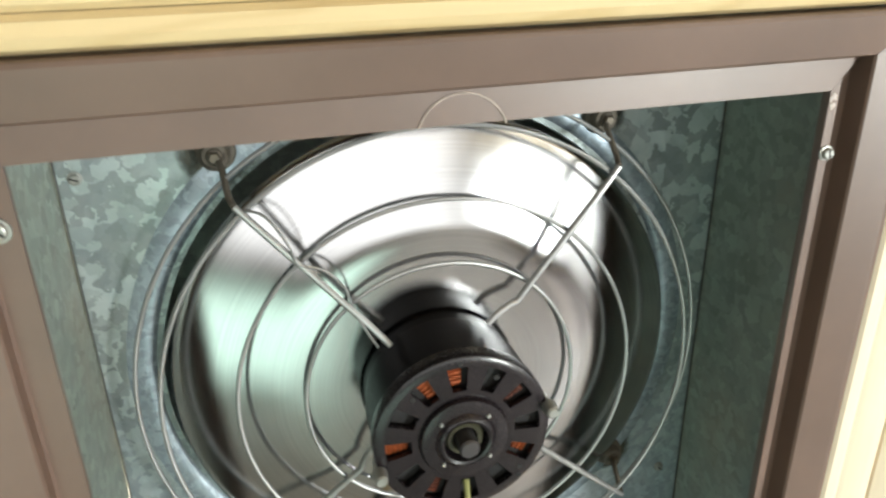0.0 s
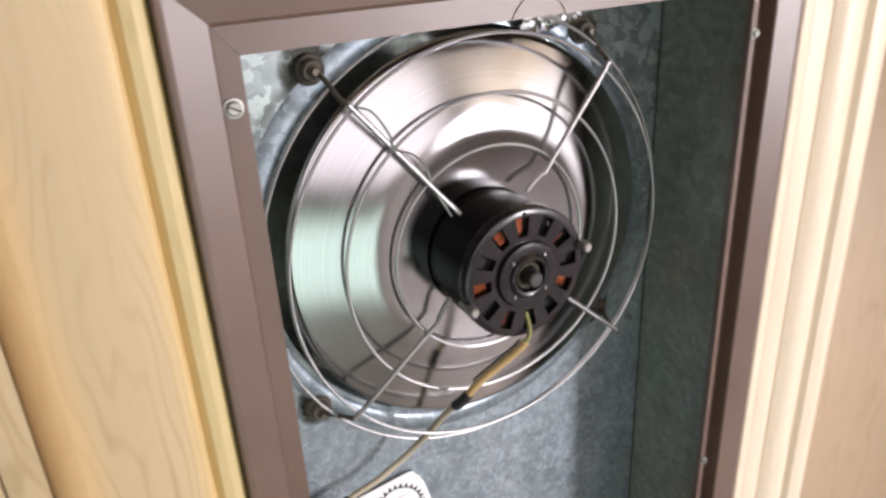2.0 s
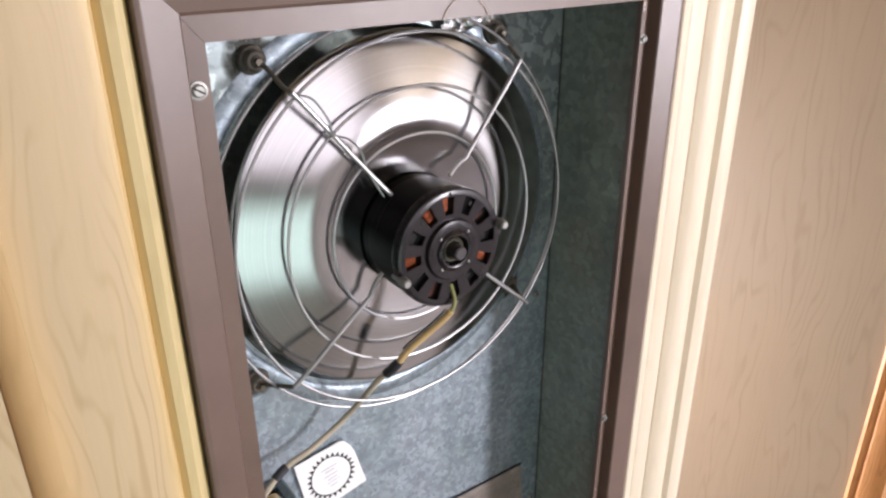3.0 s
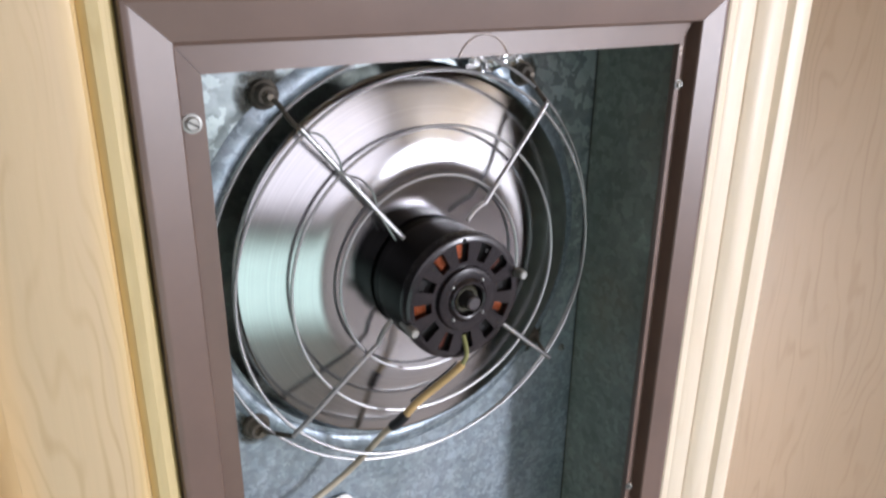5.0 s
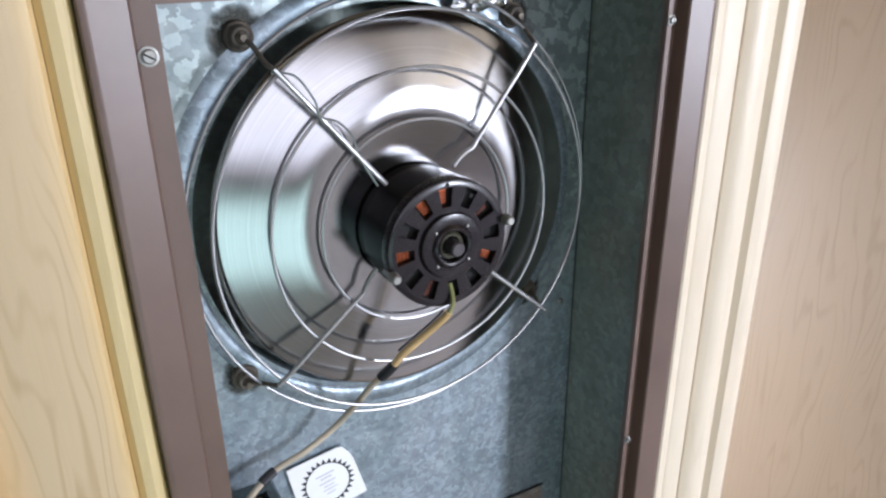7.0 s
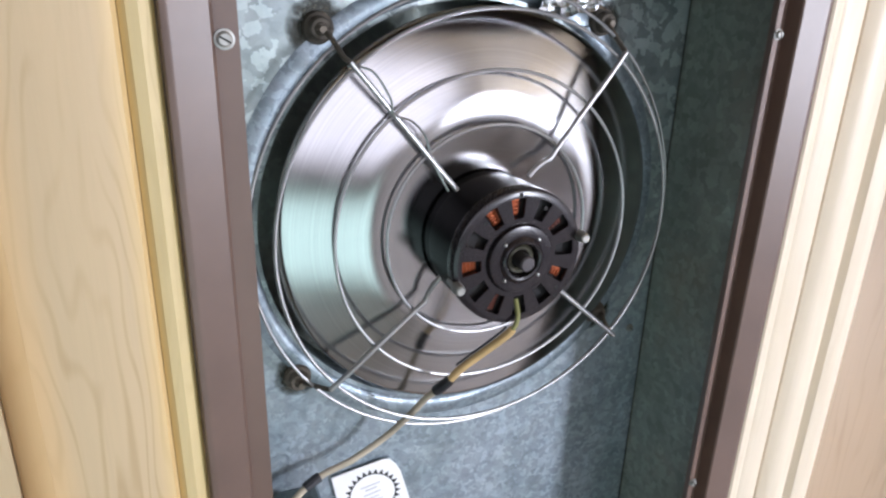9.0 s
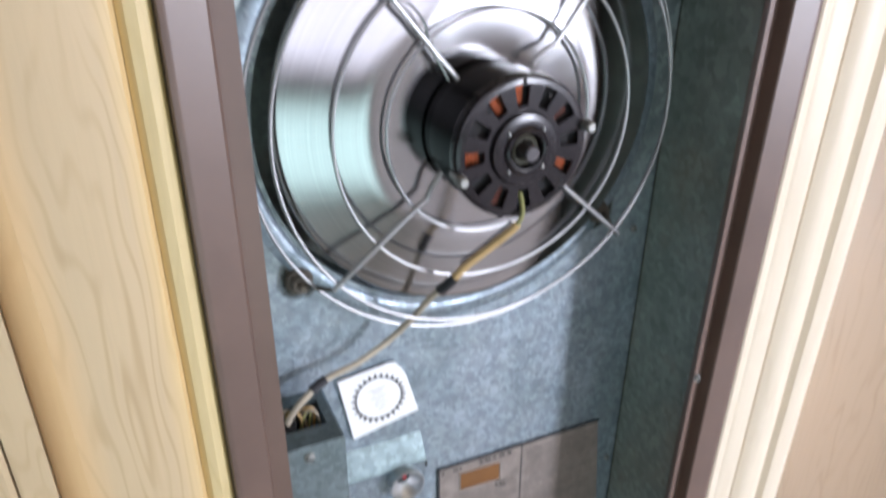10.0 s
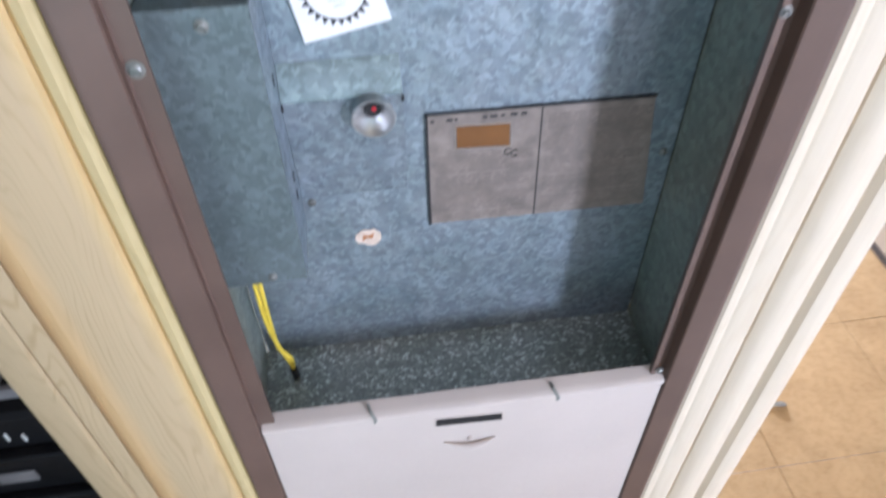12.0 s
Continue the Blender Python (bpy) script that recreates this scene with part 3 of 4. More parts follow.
# plate on the door skin, coloured as the shade within the slot
part("slot", flat([(-0.041, -0.0066, 0.484), (0.043, -0.0066, 0.478), (0.043, -0.0066, 0.463), (-0.041, -0.0066, 0.468)], 0.0005), CAVITY_SHADE, door, "finger slot, its shade drawn as a dark plate")
part("slot_edge", tube([(-0.042, -0.0068, 0.4855), (-0.042, -0.0068, 0.4670), (0.044, -0.0068, 0.4620), (0.044, -0.0068, 0.4795), (-0.042, -0.0068, 0.4855)], 0.0011, 6), WHITE, door)
pull = bmesh.new()
arc = [(-0.031 + 0.068 * k / 12, -0.0085 - 0.004 * math.sin(math.pi * k / 12), 0.425 - 0.003 * k / 12 - 0.010 * math.sin(math.pi * k / 12)) for k in range(13)]
tube(arc, lambda s: 0.0012 + 0.0045 * math.sin(math.pi * min(max(s, 0.02), 0.98)), 8, bm=pull)
part("pull", pull, WHITE, door, "raised ivory finger pull")
part("pull_tip", lathe([(0, -0.0115), (0.003, -0.011), (0.004, -0.006)], 0.003, 0.4275, 12), WHITE, door)
for x, z in ((-0.1185, TL - 0.0005), (0.109, TR + 0.0005)):
    part("clip", tube([(x - 0.004, 0.006, z + 0.0008), (x - 0.002, -0.002, z + 0.0008), (x + 0.001, -0.0085, z - 0.004), (x + 0.004, -0.0118, z - 0.010), (x + 0.002, -0.0122, z - 0.013)], 0.0019, 6), SCREW, door, "bent steel spring clip")
screw(door, 0.243, -0.0015, 0.521, 0.005, 20)

# ---- wooden casing round the frame ----


def casing_left():
    ob = thing("casing_left", (-0.37, 0.0, 0.0), "light oak casing board with honey inner bead and rounded edges", "door casing", kind="structure")
    bead = [(-0.2847, 0.002), (-0.2847, -0.006), (-0.288, -0.011), (-0.294, -0.0135), (-0.301, -0.012), (-0.3055, -0.007), (-0.3055, 0.002)]
    face = [(-0.306, 0.002), (-0.306, -0.008), (-0.309, -0.0125), (-0.318, -0.0145), (-0.382, -0.0155), (-0.3865, -0.0151), (-0.3865, 0.002)]
    worn = [(-0.3866, 0.002), (-0.3866, -0.0151), (-0.391, -0.0145), (-0.397, -0.0125), (-0.403, -0.009), (-0.408, -0.003), (-0.4092, 0.002)]
    edge = [(-0.4094, 0.0015), (-0.4094, -0.004), (-0.414, -0.005), (-0.4325, -0.005), (-0.4335, 0.0015)]
    corner = [(-0.4345, 0.0015), (-0.4345, -0.005), (-0.438, -0.007), (-0.464, -0.007), (-0.475, -0.003), (-0.479, 0.006), (-0.479, 0.05), (-0.4705, 0.05), (-0.4705, 0.0015)]
    for name, pf, mat in (("bead", bead, PINE), ("board", face, OAK_FACE), ("worn_edge", worn, HONEY), ("edge_strip", edge, OAK), ("corner_mould", corner, OAK)):
        top = (lambda x: 1.580 - (x + 0.284)) if name in ("bead", "board", "worn_edge") else (lambda x: 2.19)
        part(name, loft([[(x, y, 0.0) for x, y in pf], [(x, y, top(x)) for x, y in pf]]), mat, ob)
    return ob


def casing_right():
    ob = thing("casing_right", (0.36, 0.0, 0.0), "cream grooved wooden casing with rounded corner bead", "door casing", kind="structure")
    strip = [(0.287, 0.002), (0.287, -0.010), (0.290, -0.013), (0.297, -0.0135), (0.302, -0.0115), (0.306, -0.0135), (0.329, -0.0135), (0.335, -0.009), (0.3375, 0.002)]
    mid = [(0.341, 0.002), (0.341, -0.007), (0.347, -0.0125), (0.357, -0.0165), (0.370, -0.0165), (0.381, -0.0135), (0.388, -0.0085), (0.3905, 0.002)]
    bead = [(0.3945, 0.002), (0.3945, -0.004), (0.400, -0.0115), (0.410, -0.0155), (0.423, -0.0145), (0.434, -0.008), (0.441, 0.002), (0.445, 0.012), (0.446, 0.05), (0.4405, 0.05), (0.4405, 0.002)]
    for name, pf in (("inner_strip", strip), ("middle_strip", mid), ("corner_bead", bead)):
        part(name, loft([[(x, y, 0.0) for x, y in pf], [(x, y, 2.19) for x, y in pf]]), CREAM, ob)
    return ob


def casing_head():
    ob = thing("casing_head", (0.0, 0.0, 1.6), "light oak head board mitred over the brown frame", "door casing", kind="structure")
    for name, pf in (("bead", [(0.0035, 0.002), (0.0035, -0.006), (0.006, -0.011), (0.011, -0.0135), (0.018, -0.012), (0.0215, -0.007), (0.0215, 0.002)]),
                     ("board", [(0.022, 0.002), (0.022, -0.008), (0.025, -0.0125), (0.034, -0.0145), (0.10, -0.0155), (0.11, -0.012), (0.117, 0.002)])):
        part(name, loft([[(-0.284 - u, y, 1.580 + u) for u, y in pf], [(0.2865, y, 1.5875 + u) for u, y in pf]]), OAK_TOP, ob)
    return ob


casing_left()
casing_right()
casing_head()

# ---- blower inlet and dish ----
inlet = thing("blower_inlet", (CX, YB, CZ), "rolled galvanised blower inlet ring in the back sheet", "blower inlet")
part("inlet_ring", lathe([(0.2405, 0.1466), (0.2370, 0.1452), (0.2320, 0.1438), (0.2265, 0.1432), (0.2215, 0.1445), (0.2175, 0.1480), (0.2150, 0.1540), (0.2138, 0.165), (0.2165, 0.19), (0.225, 0.20)], CX, CZ, 96), GALV, inlet, "rolled galvanised inlet ring", 60)
part("scroll_housing", lathe([(0.225, 0.20), (0.25, 0.205), (0.25, 0.30), (0.0, 0.30)], CX, CZ, 48), GALV_SIDE, inlet, "dark sheet metal scroll housing")


def dish_y(r):
    """A shallow well round the motor, a tight turned shoulder, then a cone to the rim."""
    well = 0.0945 + 0.005 * max(0.108 - max(r, 0.055), 0.0)
    k, m = min(max(r - 0.108, 0.0), 0.026), max(r - 0.134, 0.0)
    return well + 0.215 * k * k / 0.052 + 0.215 * m + 0.30 * m * m


part("dish", lathe([(0.0, dish_y(0)), (0.03, dish_y(0.03))] + [(0.05 + 0.004 * k, dish_y(0.05 + 0.004 * k)) for k in range(38)] + [(0.2010, dish_y(0.2010)), (0.2032, 0.1146), (0.2037, 0.1160), (0.198, 0.1178), (0.16, 0.1090), (0.10, 0.1025), (0.0, 0.1035)], CX, CZ + 0.0065, 128), DISH, inlet, "spun aluminium dish", 50)

# ---- motor ----
motor = thing("fan_motor", (CX, 0.08, CZ - 0.004), "black enamel electric motor with slotted end cap and copper coils", "motor")
MX, MZ, MR, MY = 0.004, 1.3025, 0.066, 0.030
part("body", lathe([(0.0, 0.040), (0.060, 0.040), (0.0630, 0.041), (0.0645, 0.043), (0.0645, 0.080), (0.0625, 0.083), (0.0625, 0.1035)], MX, MZ, 72), BLACK, motor, "black motor shell")


def end_cap():
    """Flat ring with twelve radial slots, a rounded rim and a raised hub."""
    bm = bmesh.new()
    cuts = []
    for k in range(12):
        a = 30 * k + 4
        cuts += [(a - 7.5, a - 3.75, True), (a - 3.75, a, True), (a, a + 3.75, True), (a + 3.75, a + 7.5, True)] + [(a + 7.5, a + 15, False), (a + 15, a + 22.5, False)]
    cache = {}

    def vert(r, a, y):
        a = round(a % 360, 3)
        key = (r, a, y)
        if key not in cache:
            cache[key] = bm.verts.new((MX + r * math.cos(radians(a)), y, MZ + r * math.sin(radians(a))))
        return cache[key]
    rows = [(0.0335, MY), (0.0385, MY), (0.0575, MY), (0.0630, MY), (0.0652, MY + 0.0012), (MR, MY + 0.004), (MR, MY + 0.013)]
    for a, b, hole in cuts:
        for (r0, y0), (r1, y1) in zip(rows, rows[1:]):
            if hole and r0 == 0.0385:
                for ra, rb, aa, ab in ((r0, r0, a, b), (r1, r1, a, b)):
                    bm.faces.new((vert(ra, aa, MY), vert(rb, ab, MY), vert(rb, ab, MY + 0.004), vert(ra, aa, MY + 0.004)))
                continue
            bm.faces.new((vert(r0, a, y0), vert(r0, b, y0), vert(r1, b, y1), vert(r1, a, y1)))
    for k in range(12):
        for e in (30 * k - 3.5, 30 * k + 11.5):
            bm.faces.new((vert(0.0385, e, MY), vert(0.0575, e, MY), vert(0.0575, e, MY + 0.004), vert(0.0385, e, MY + 0.004)))
    return bm


part("end_cap", end_cap(), CAP, motor, "slotted black end cap", 30)
part("hub", lathe([(0.0335, MY + 0.001), (0.0332, MY - 0.002), (0.0318, MY - 0.0042), (0.027, MY - 0.0050), (0.0225, MY - 0.0050), (0.0205, MY - 0.0075), (0.0185, MY - 0.0085), (0.0165, MY - 0.0078), (0.0150, MY + 0.004), (0.0, MY + 0.004)], MX, MZ, 56), CAP, motor, "raised bearing hub", 40)
part("shaft", lathe([(0.0, MY - 0.017), (0.0062, MY - 0.017), (0.0076, MY - 0.0155), (0.0076, MY + 0.004)], MX, MZ, 24), plain("dull_shaft_steel", (0.07, 0.065, 0.068), 0.35, 0.6), motor, "dull steel shaft end")
part("oil_pad", tube(circle(MX, MY - 0.001, MZ, 0.0115, 18), 0.0028, 6, True), plain("oily_felt", (0.03, 0.028, 0.015), 0.45), motor, "oily felt ring")
# black disc behind the cap slots in place of the motor's inner shade
part("inside", lathe([(0.0, 0.0392), (0.0628, 0.0392)], MX, MZ, 48), CAVITY_SHADE, motor)
for a, span, r in ((96, 11, 0.048), (122, 9, 0.047), (184, 13, 0.049), (36, 9, 0.046), (334, 8, 0.047), (243, 9, 0.048)):
    turns = []
    for k in range(9):
        lap = circle(MX, 0.0380 - 0.0006 * (k % 2), MZ, r - 0.0076 + 0.0019 * k, 6, a - span / 2, a + span / 2)
        turns += lap if k % 2 == 0 else lap[::-1]
    coil = tube(turns, 0.00105, 6)
    # the two dim coils get their shade from the darker copper
    part("coil", coil, COPPER_SHADED if a in (36, 243) else COPPER, motor, "varnished copper winding")
for a, r in ((13, 0.0655), (197, 0.0655)):
    x, z = MX + r * math.cos(radians(a)), MZ + r * math.sin(radians(a))
    part("through_bolt", lathe([(0, 0.0185), (0.0035, 0.0185), (0.0048, 0.020), (0.0056, 0.026), (0.0056, 0.0295), (0.0040, 0.030), (0.0030, 0.045)], x, z, 14), SCREW, motor, "zinc bolt nut")
for a in (47, 137, 227, 317):
    x, z = MX + 0.0245 * math.cos(radians(a)), MZ + 0.0245 * math.sin(radians(a))
    part("rivet", lathe([(0, MY - 0.0072), (0.0013, MY - 0.0068), (0.0019, MY - 0.0048)], x, z, 10), SCREW, motor)
for a, r in ((62, 0.0515), (92, 0.0605), (320, 0.056), (314, 0.0605), (134, 0.052)):
    x, z = MX + r * math.cos(radians(a)), MZ + r * math.sin(radians(a))
    # holes are discs on the cap, black for their depth of shade
    part("cap_hole", lathe([(0, MY - 0.0004), (0.0021, MY - 0.0004), (0.0021, MY + 0.001)], x, z, 10), CAVITY_SHADE, motor)

# ---- wire guard that carries the motor ----
guard = thing("fan_guard", (CX, 0.09, CZ), "bright steel wire fan guard with four bent legs", "fan guard")
for y, r, w in ((0.0865, 0.1070, 0.0017), (0.0865, 0.1565, 0.0017), (0.0868, 0.2095, 0.0018), (0.108, 0.2290, 0.0017)):
    part("ring", tube(circle(CX, y, CZ, r, 120, wob=0.0012), w, 8, True), WIRE, guard, "round wire ring")
LEGS = ((130, (-0.147, 1.496), 0), (51.5, (0.149, 1.501), 9), (220, (-0.181, 1.153), -9), (-41, (0.181, 1.166), 0))
for a, (gx, gz), kink in LEGS:
    at = lambda r, y, da=0: (CX + r * math.cos(radians(a + da)), y, CZ + r * math.sin(radians(a + da)))
    bend = [at(0.092, 0.0805), at(0.087, 0.0800, kink * 0.25), at(0.076, 0.0780, kink * 0.7), at(0.066, 0.0765, kink)]
    leg = part("leg", tube(smooth_line([at(0.2165, 0.0835), at(0.19, 0.0818), at(0.15, 0.0815), at(0.105, 0.0808)] + bend, 5), 0.0026, 10), WIRE, guard, "straight steel wire leg, bent at the motor")
    part("foot", tube(smooth_line([at(0.2165, 0.0845), at(0.222, 0.095), (gx * 0.97, 0.118, CZ + (gz - CZ) * 0.97), (gx, 0.132, gz)], 5), 0.0024, 8), RUBBER, guard, "grimy bent wire foot")
    g = part("grommet", lathe([(0, 0.128), (0.005, 0.128), (0.0062, 0.130), (0.0085, 0.1305), (0.0105, 0.1335), (0.0108, 0.138), (0.0132, 0.1395), (0.0145, 0.1445)], gx, gz, 28), RUBBER, guard, "dirty rubber grommet", 40)
    part("bolt", lathe([(0, 0.1235), (0.0034, 0.1235), (0.0044, 0.125), (0.0044, 0.1285)], gx, gz, 6), plain("rusty_bolt", (0.12, 0.10, 0.075), 0.5, 0.5), g, "rusty bolt head")
loose = smooth_line([(-0.137, 0.088, 1.470), (-0.118, 0.082, 1.466), (-0.104, 0.078, 1.445), (-0.099, 0.079, 1.430), (-0.083, 0.080, 1.423), (-0.069, 0.082, 1.408), (-0.062, 0.080, 1.385), (-0.048, 0.076, 1.358)], 8)
part("tie_wire", tube(loose, 0.0011, 6), plain("dull_tie_wire", (0.30, 0.30, 0.30), 0.4, 0.9), guard, "thin dull tie wire looped round a leg")

# ---- motor cable ----
cable = thing("motor_cable", (-0.1, 0.1, 1.1), "aged motor cable with black tape bands", "cable")
run = [(0.007, 0.036, 1.258), (0.005, 0.026, 1.243), (0.0, 0.026, 1.232), (-0.008, 0.034, 1.218), (-0.022, 0.046, 1.199), (-0.037, 0.055, 1.182), (-0.051, 0.063, 1.162), (-0.063, 0.081, 1.138), (-0.077, 0.101, 1.104), (-0.097, 0.114, 1.076), (-0.132, 0.119, 1.053), (-0.162, 0.117, 1.046), (-0.182, 0.112, 1.040), (-0.206, 0.104, 1.025), (-0.217, 0.099, 1.013)]
line = smooth_line(run, 6)
cut = lambda a, b: line[a * 6:b * 6 + 1]
part("lead_wire", tube(cut(0, 2), 0.0024, 8), GREEN, cable, "green-yellow lead wire")
part("sleeve", tube(cut(2, 6), 0.0041, 10), CABLE_TAN, cable, "tan cable jacket")
part("sleeve", tube(cut(6, 14), 0.0036, 10), CABLE, cable, "dusty grey cable jacket")
part("black_lead", tube([Vector(p) + Vector((-0.0045, 0.004, 0.002)) for p in cut(2, 5)], 0.0011, 8), TAPE, cable, "thin black lead")
part("tape_band", tube(line[34:40], 0.0056, 10), TAPE, cable, "black tape band")
part("tape_band", tube(line[68:74], 0.0054, 10), TAPE, cable, "black tape band")

# ---- control box ----
control = thing("control_box", (-0.21, 0.105, 0.70), "galvanised control box screwed to the back sheet", "control box")
CB = (-0.2545, -0.167, 0.059, 0.1455, 0.699, 1.011)
part("cover", box(CB[0], CB[1], CB[2], CB[2] + 0.002, CB[4], CB[5] + 0.002, 0.0006), GALV_DARKER, control, "galvanised front cover")
part("side", box(CB[1] - 0.002, CB[1] - 0.0003, CB[2] + 0.003, CB[3], CB[4], CB[5]), GALV, control)
part("base", box(CB[0], CB[1] - 0.003, CB[2] + 0.003, CB[3], CB[4], CB[4] + 0.002), GALV, control)
lid = bmesh.new()
for b in ((CB[0], CB[1], CB[2] + 0.0025, 0.088), (CB[0], -0.242, 0.0885, 0.128), (-0.178, CB[1], 0.0885, 0.128), (CB[0], CB[1], 0.1285, CB[3])):
    box(b[0], b[1], b[2], b[3], CB[5] - 0.0015, CB[5], bm=lid)
part("top", lid, GALV_DARKER, control, "galvanised top with wire opening")
screw(control, -0.205, CB[2], 0.9985, 0.0058, 25)
screw(control, -0.203, CB[2], 0.7085, 0.005, 25)
for z in (0.905, 0.79, 0.765):
    # slits are black bars, their shade put into the colour
    part("vent_slit", box(CB[1] - 0.0004, CB[1] + 0.0004, 0.112, 0.1165, z, z + 0.012), CAVITY_SHADE, control)
# black sheet below the wire opening, for the shade within the box
part("opening_shade", box(-0.242, -0.178, 0.0885, 0.128, 0.975, 0.977), CAVITY_SHADE, control)
random.seed(4)
for k in range(9):
    x, y = -0.236 + 0.0058 * k, 0.096 + random.uniform(0, 0.024)
    pts = smooth_line([(x, y, 0.977), (x + random.uniform(-0.012, 0.012), y + 0.004, 1.004 + random.uniform(0, 0.012)), (x + random.uniform(0.0, 0.02), y + random.uniform(-0.008, 0.010), 1.010 + random.uniform(0, 0.006)), (x + random.uniform(0.005, 0.02), y + 0.004, 0.980)], 5)
    part("wire", tube(pts, 0.0016, 6), (CABLE, GREEN, TAPE, CABLE_TAN)[k % 4], control, "tangled thin wire")
part("bushing", lathe([(0.003, 0.0), (0.010, 0.0), (0.0105, 0.004), (0.004, 0.008)], 0, 0, 16), TAPE, control, "black cable bushing")
bushing = [o for o in control.children if o.name.startswith("bushing")][0]
bushing.rotation_euler = (radians(-90), 0, 0)
bushing.location = (-0.217 - base[control.name].x, 0.101 - base[control.name].y, 1.011 - base[control.name].z)
bushing.data.transform(Matrix.Translation(base[control.name]))

# yellow pair hanging below the box
pair = thing("yellow_wires", (-0.23, 0.12, 0.47), "pair of yellow wires hanging into the bottom pan", "wire")
for d in (0.0, 0.006):
    part("wire", tube(smooth_line([(-0.235 + d, 0.102, 0.700), (-0.235 + d, 0.102, 0.655), (-0.2355 + d * 0.9, 0.102, 0.605), (-0.2335 + d * 0.5, 0.102, 0.563), (-0.2275 - d * 0.2, 0.101, 0.528), (-0.222 + d * 0.8, 0.100, 0.505), (-0.2175, 0.100, 0.480)], 6), 0.0027, 8), YELLOW, pair)
part("connector", tube([(-0.2175, 0.100, 0.483), (-0.2160, 0.099, 0.464)], 0.0050, 8), TAPE, pair, "dark crimp end")

# ---- burner cover plate with sight glass ----
cover = thing("burner_cover", (-0.107, 0.14, 0.62), "galvanised burner access plate with a bent top lip", "access plate")
part("plate", loft([[(x, 0.1500, 0.738), (x, 0.1474, 0.733), (x, 0.1285, 0.8750), (x, 0.1310, 0.8760)] for x in (-0.1665, -0.0485)]), GALV, cover, "sloping galvanised face")
part("lip", loft([[(x, 0.1468, 0.9085), (x, 0.1280, 0.8785), (x, 0.1275, 0.8755), (x, 0.1468, 0.9050)] for x in (-0.1665, -0.0485)]), GALV_BRIGHT, cover, "bright bent top lip")
for x in (-0.1665, -0.0485):
    part("cheek", loft([[(x + d, 0.1466, 0.748), (x + d, 0.1300, 0.8735), (x + d, 0.1466, 0.9040)] for d in (-0.0006, 0.0006)]), GALV, cover)
    # notch shade as a small black block
    part("notch", box(x - 0.0012, x + 0.0012, 0.1278, 0.1296, 0.866, 0.8735), CAVITY_SHADE, cover)
SX, SZ = -0.0793, 0.8585
sight = thing("sight_glass", (SX, 0.13, SZ), "flared bright metal sight hole with a red lens", "sight glass")
part("flare", lathe([(0.0200, 0.1330), (0.0215, 0.1150), (0.0222, 0.1138), (0.0216, 0.1125), (0.0205, 0.1125), (0.0178, 0.1165), (0.0135, 0.1225), (0.0100, 0.1275), (0.0088, 0.1298)], SX, SZ, 40), FLARE, sight, "flared polished collar", 50)
# black disc for the shade down the bore
part("bore", lathe([(0.0, 0.1296), (0.0092, 0.1296)], SX, SZ, 20), CAVITY_SHADE, sight)
part("lens", lathe([(0.0, 0.1276), (0.0022, 0.1280), (0.0028, 0.1294)], SX + 0.0015, SZ + 0.0007, 12), RED, sight, "small red lens")

# ---- labels ----


def at_plane(pts, y):
    return [(x, y, z) for x, z in pts]


seal = thing("round_seal_label", (-0.103, 0.142, 0.94), "white square label with a ring of black triangles, one corner lifted", "label")
QUAD = ((-0.150, 1.017), (-0.0745, 1.0275), (-0.053, 0.947), (-0.135, 0.9295))


def quad(u, v):
    (ax, az), (bx, bz), (cx, cz), (dx, dz) = QUAD
    x = (1 - v) * ((1 - u) * ax + u * bx) + v * ((1 - u) * dx + u * cx)
    z = (1 - v) * ((1 - u) * az + u * bz) + v * ((1 - u) * dz + u * cz)
    return x, z


sheet = at_plane([quad(0, 0), quad(0.82, 0.0), quad(0.90, 0.03), quad(0.97, 0.17), quad(1, 0.3), quad(1, 1), quad(0, 1)], 0.1425)
sheet_ob = part("sheet", flat(sheet, 0.0012), PAPER, seal)
for k in range(26):
    a = 2 * math.pi * k / 26
    pt = lambda r, d: quad(0.51 + r * math.cos(a + d), 0.50 + r * math.sin(a + d))
    part("triangle", flat(at_plane([pt(0.345, -0.105), pt(0.42, 0), pt(0.345, 0.105)], 0.1411), 0.0004), INK, seal)
part("ring_line", tube([(*[quad(0.51 + 0.34 * math.cos(a), 0.5 + 0.34 * math.sin(a))[0]], 0.1410, quad(0.51 + 0.34 * math.cos(a), 0.5 + 0.34 * math.sin(a))[1]) for a in (2 * math.pi * k / 60 for k in range(60))], 0.0005, 5, True), INK, seal)
for v, u0, u1 in ((0.33, 0.36, 0.66), (0.39, 0.42, 0.60), (0.47, 0.38, 0.64), (0.54, 0.43, 0.60), (0.60, 0.40, 0.64), (0.67, 0.44, 0.58)):
    part("print_line", flat(at_plane([quad(u0, v), quad(u1, v), quad(u1, v + 0.022), quad(u0, v + 0.022)], 0.1411), 0.0003), INK_PALE, seal)

tag = thing("instruction_label", (0.105, 0.143, 0.68), "grey-brown printed instruction label in two panels", "label")
part("sheet", flat(at_plane([(-0.024, 0.834), (0.226, 0.831), (0.243, 0.672), (-0.023, 0.677)], 0.1456), 0.0012), TAG, tag)
part("rule", flat(at_plane([(0.1000, 0.831), (0.1015, 0.831), (0.1045, 0.6745), (0.1030, 0.6745)], 0.1443), 0.0004), INK, tag, "dark dividing rule")
part("top_edge", flat(at_plane([(-0.025, 0.8358), (0.228, 0.8328), (0.228, 0.8302), (-0.025, 0.8332)], 0.1446), 0.0009), INK, tag, "dark upper edge")
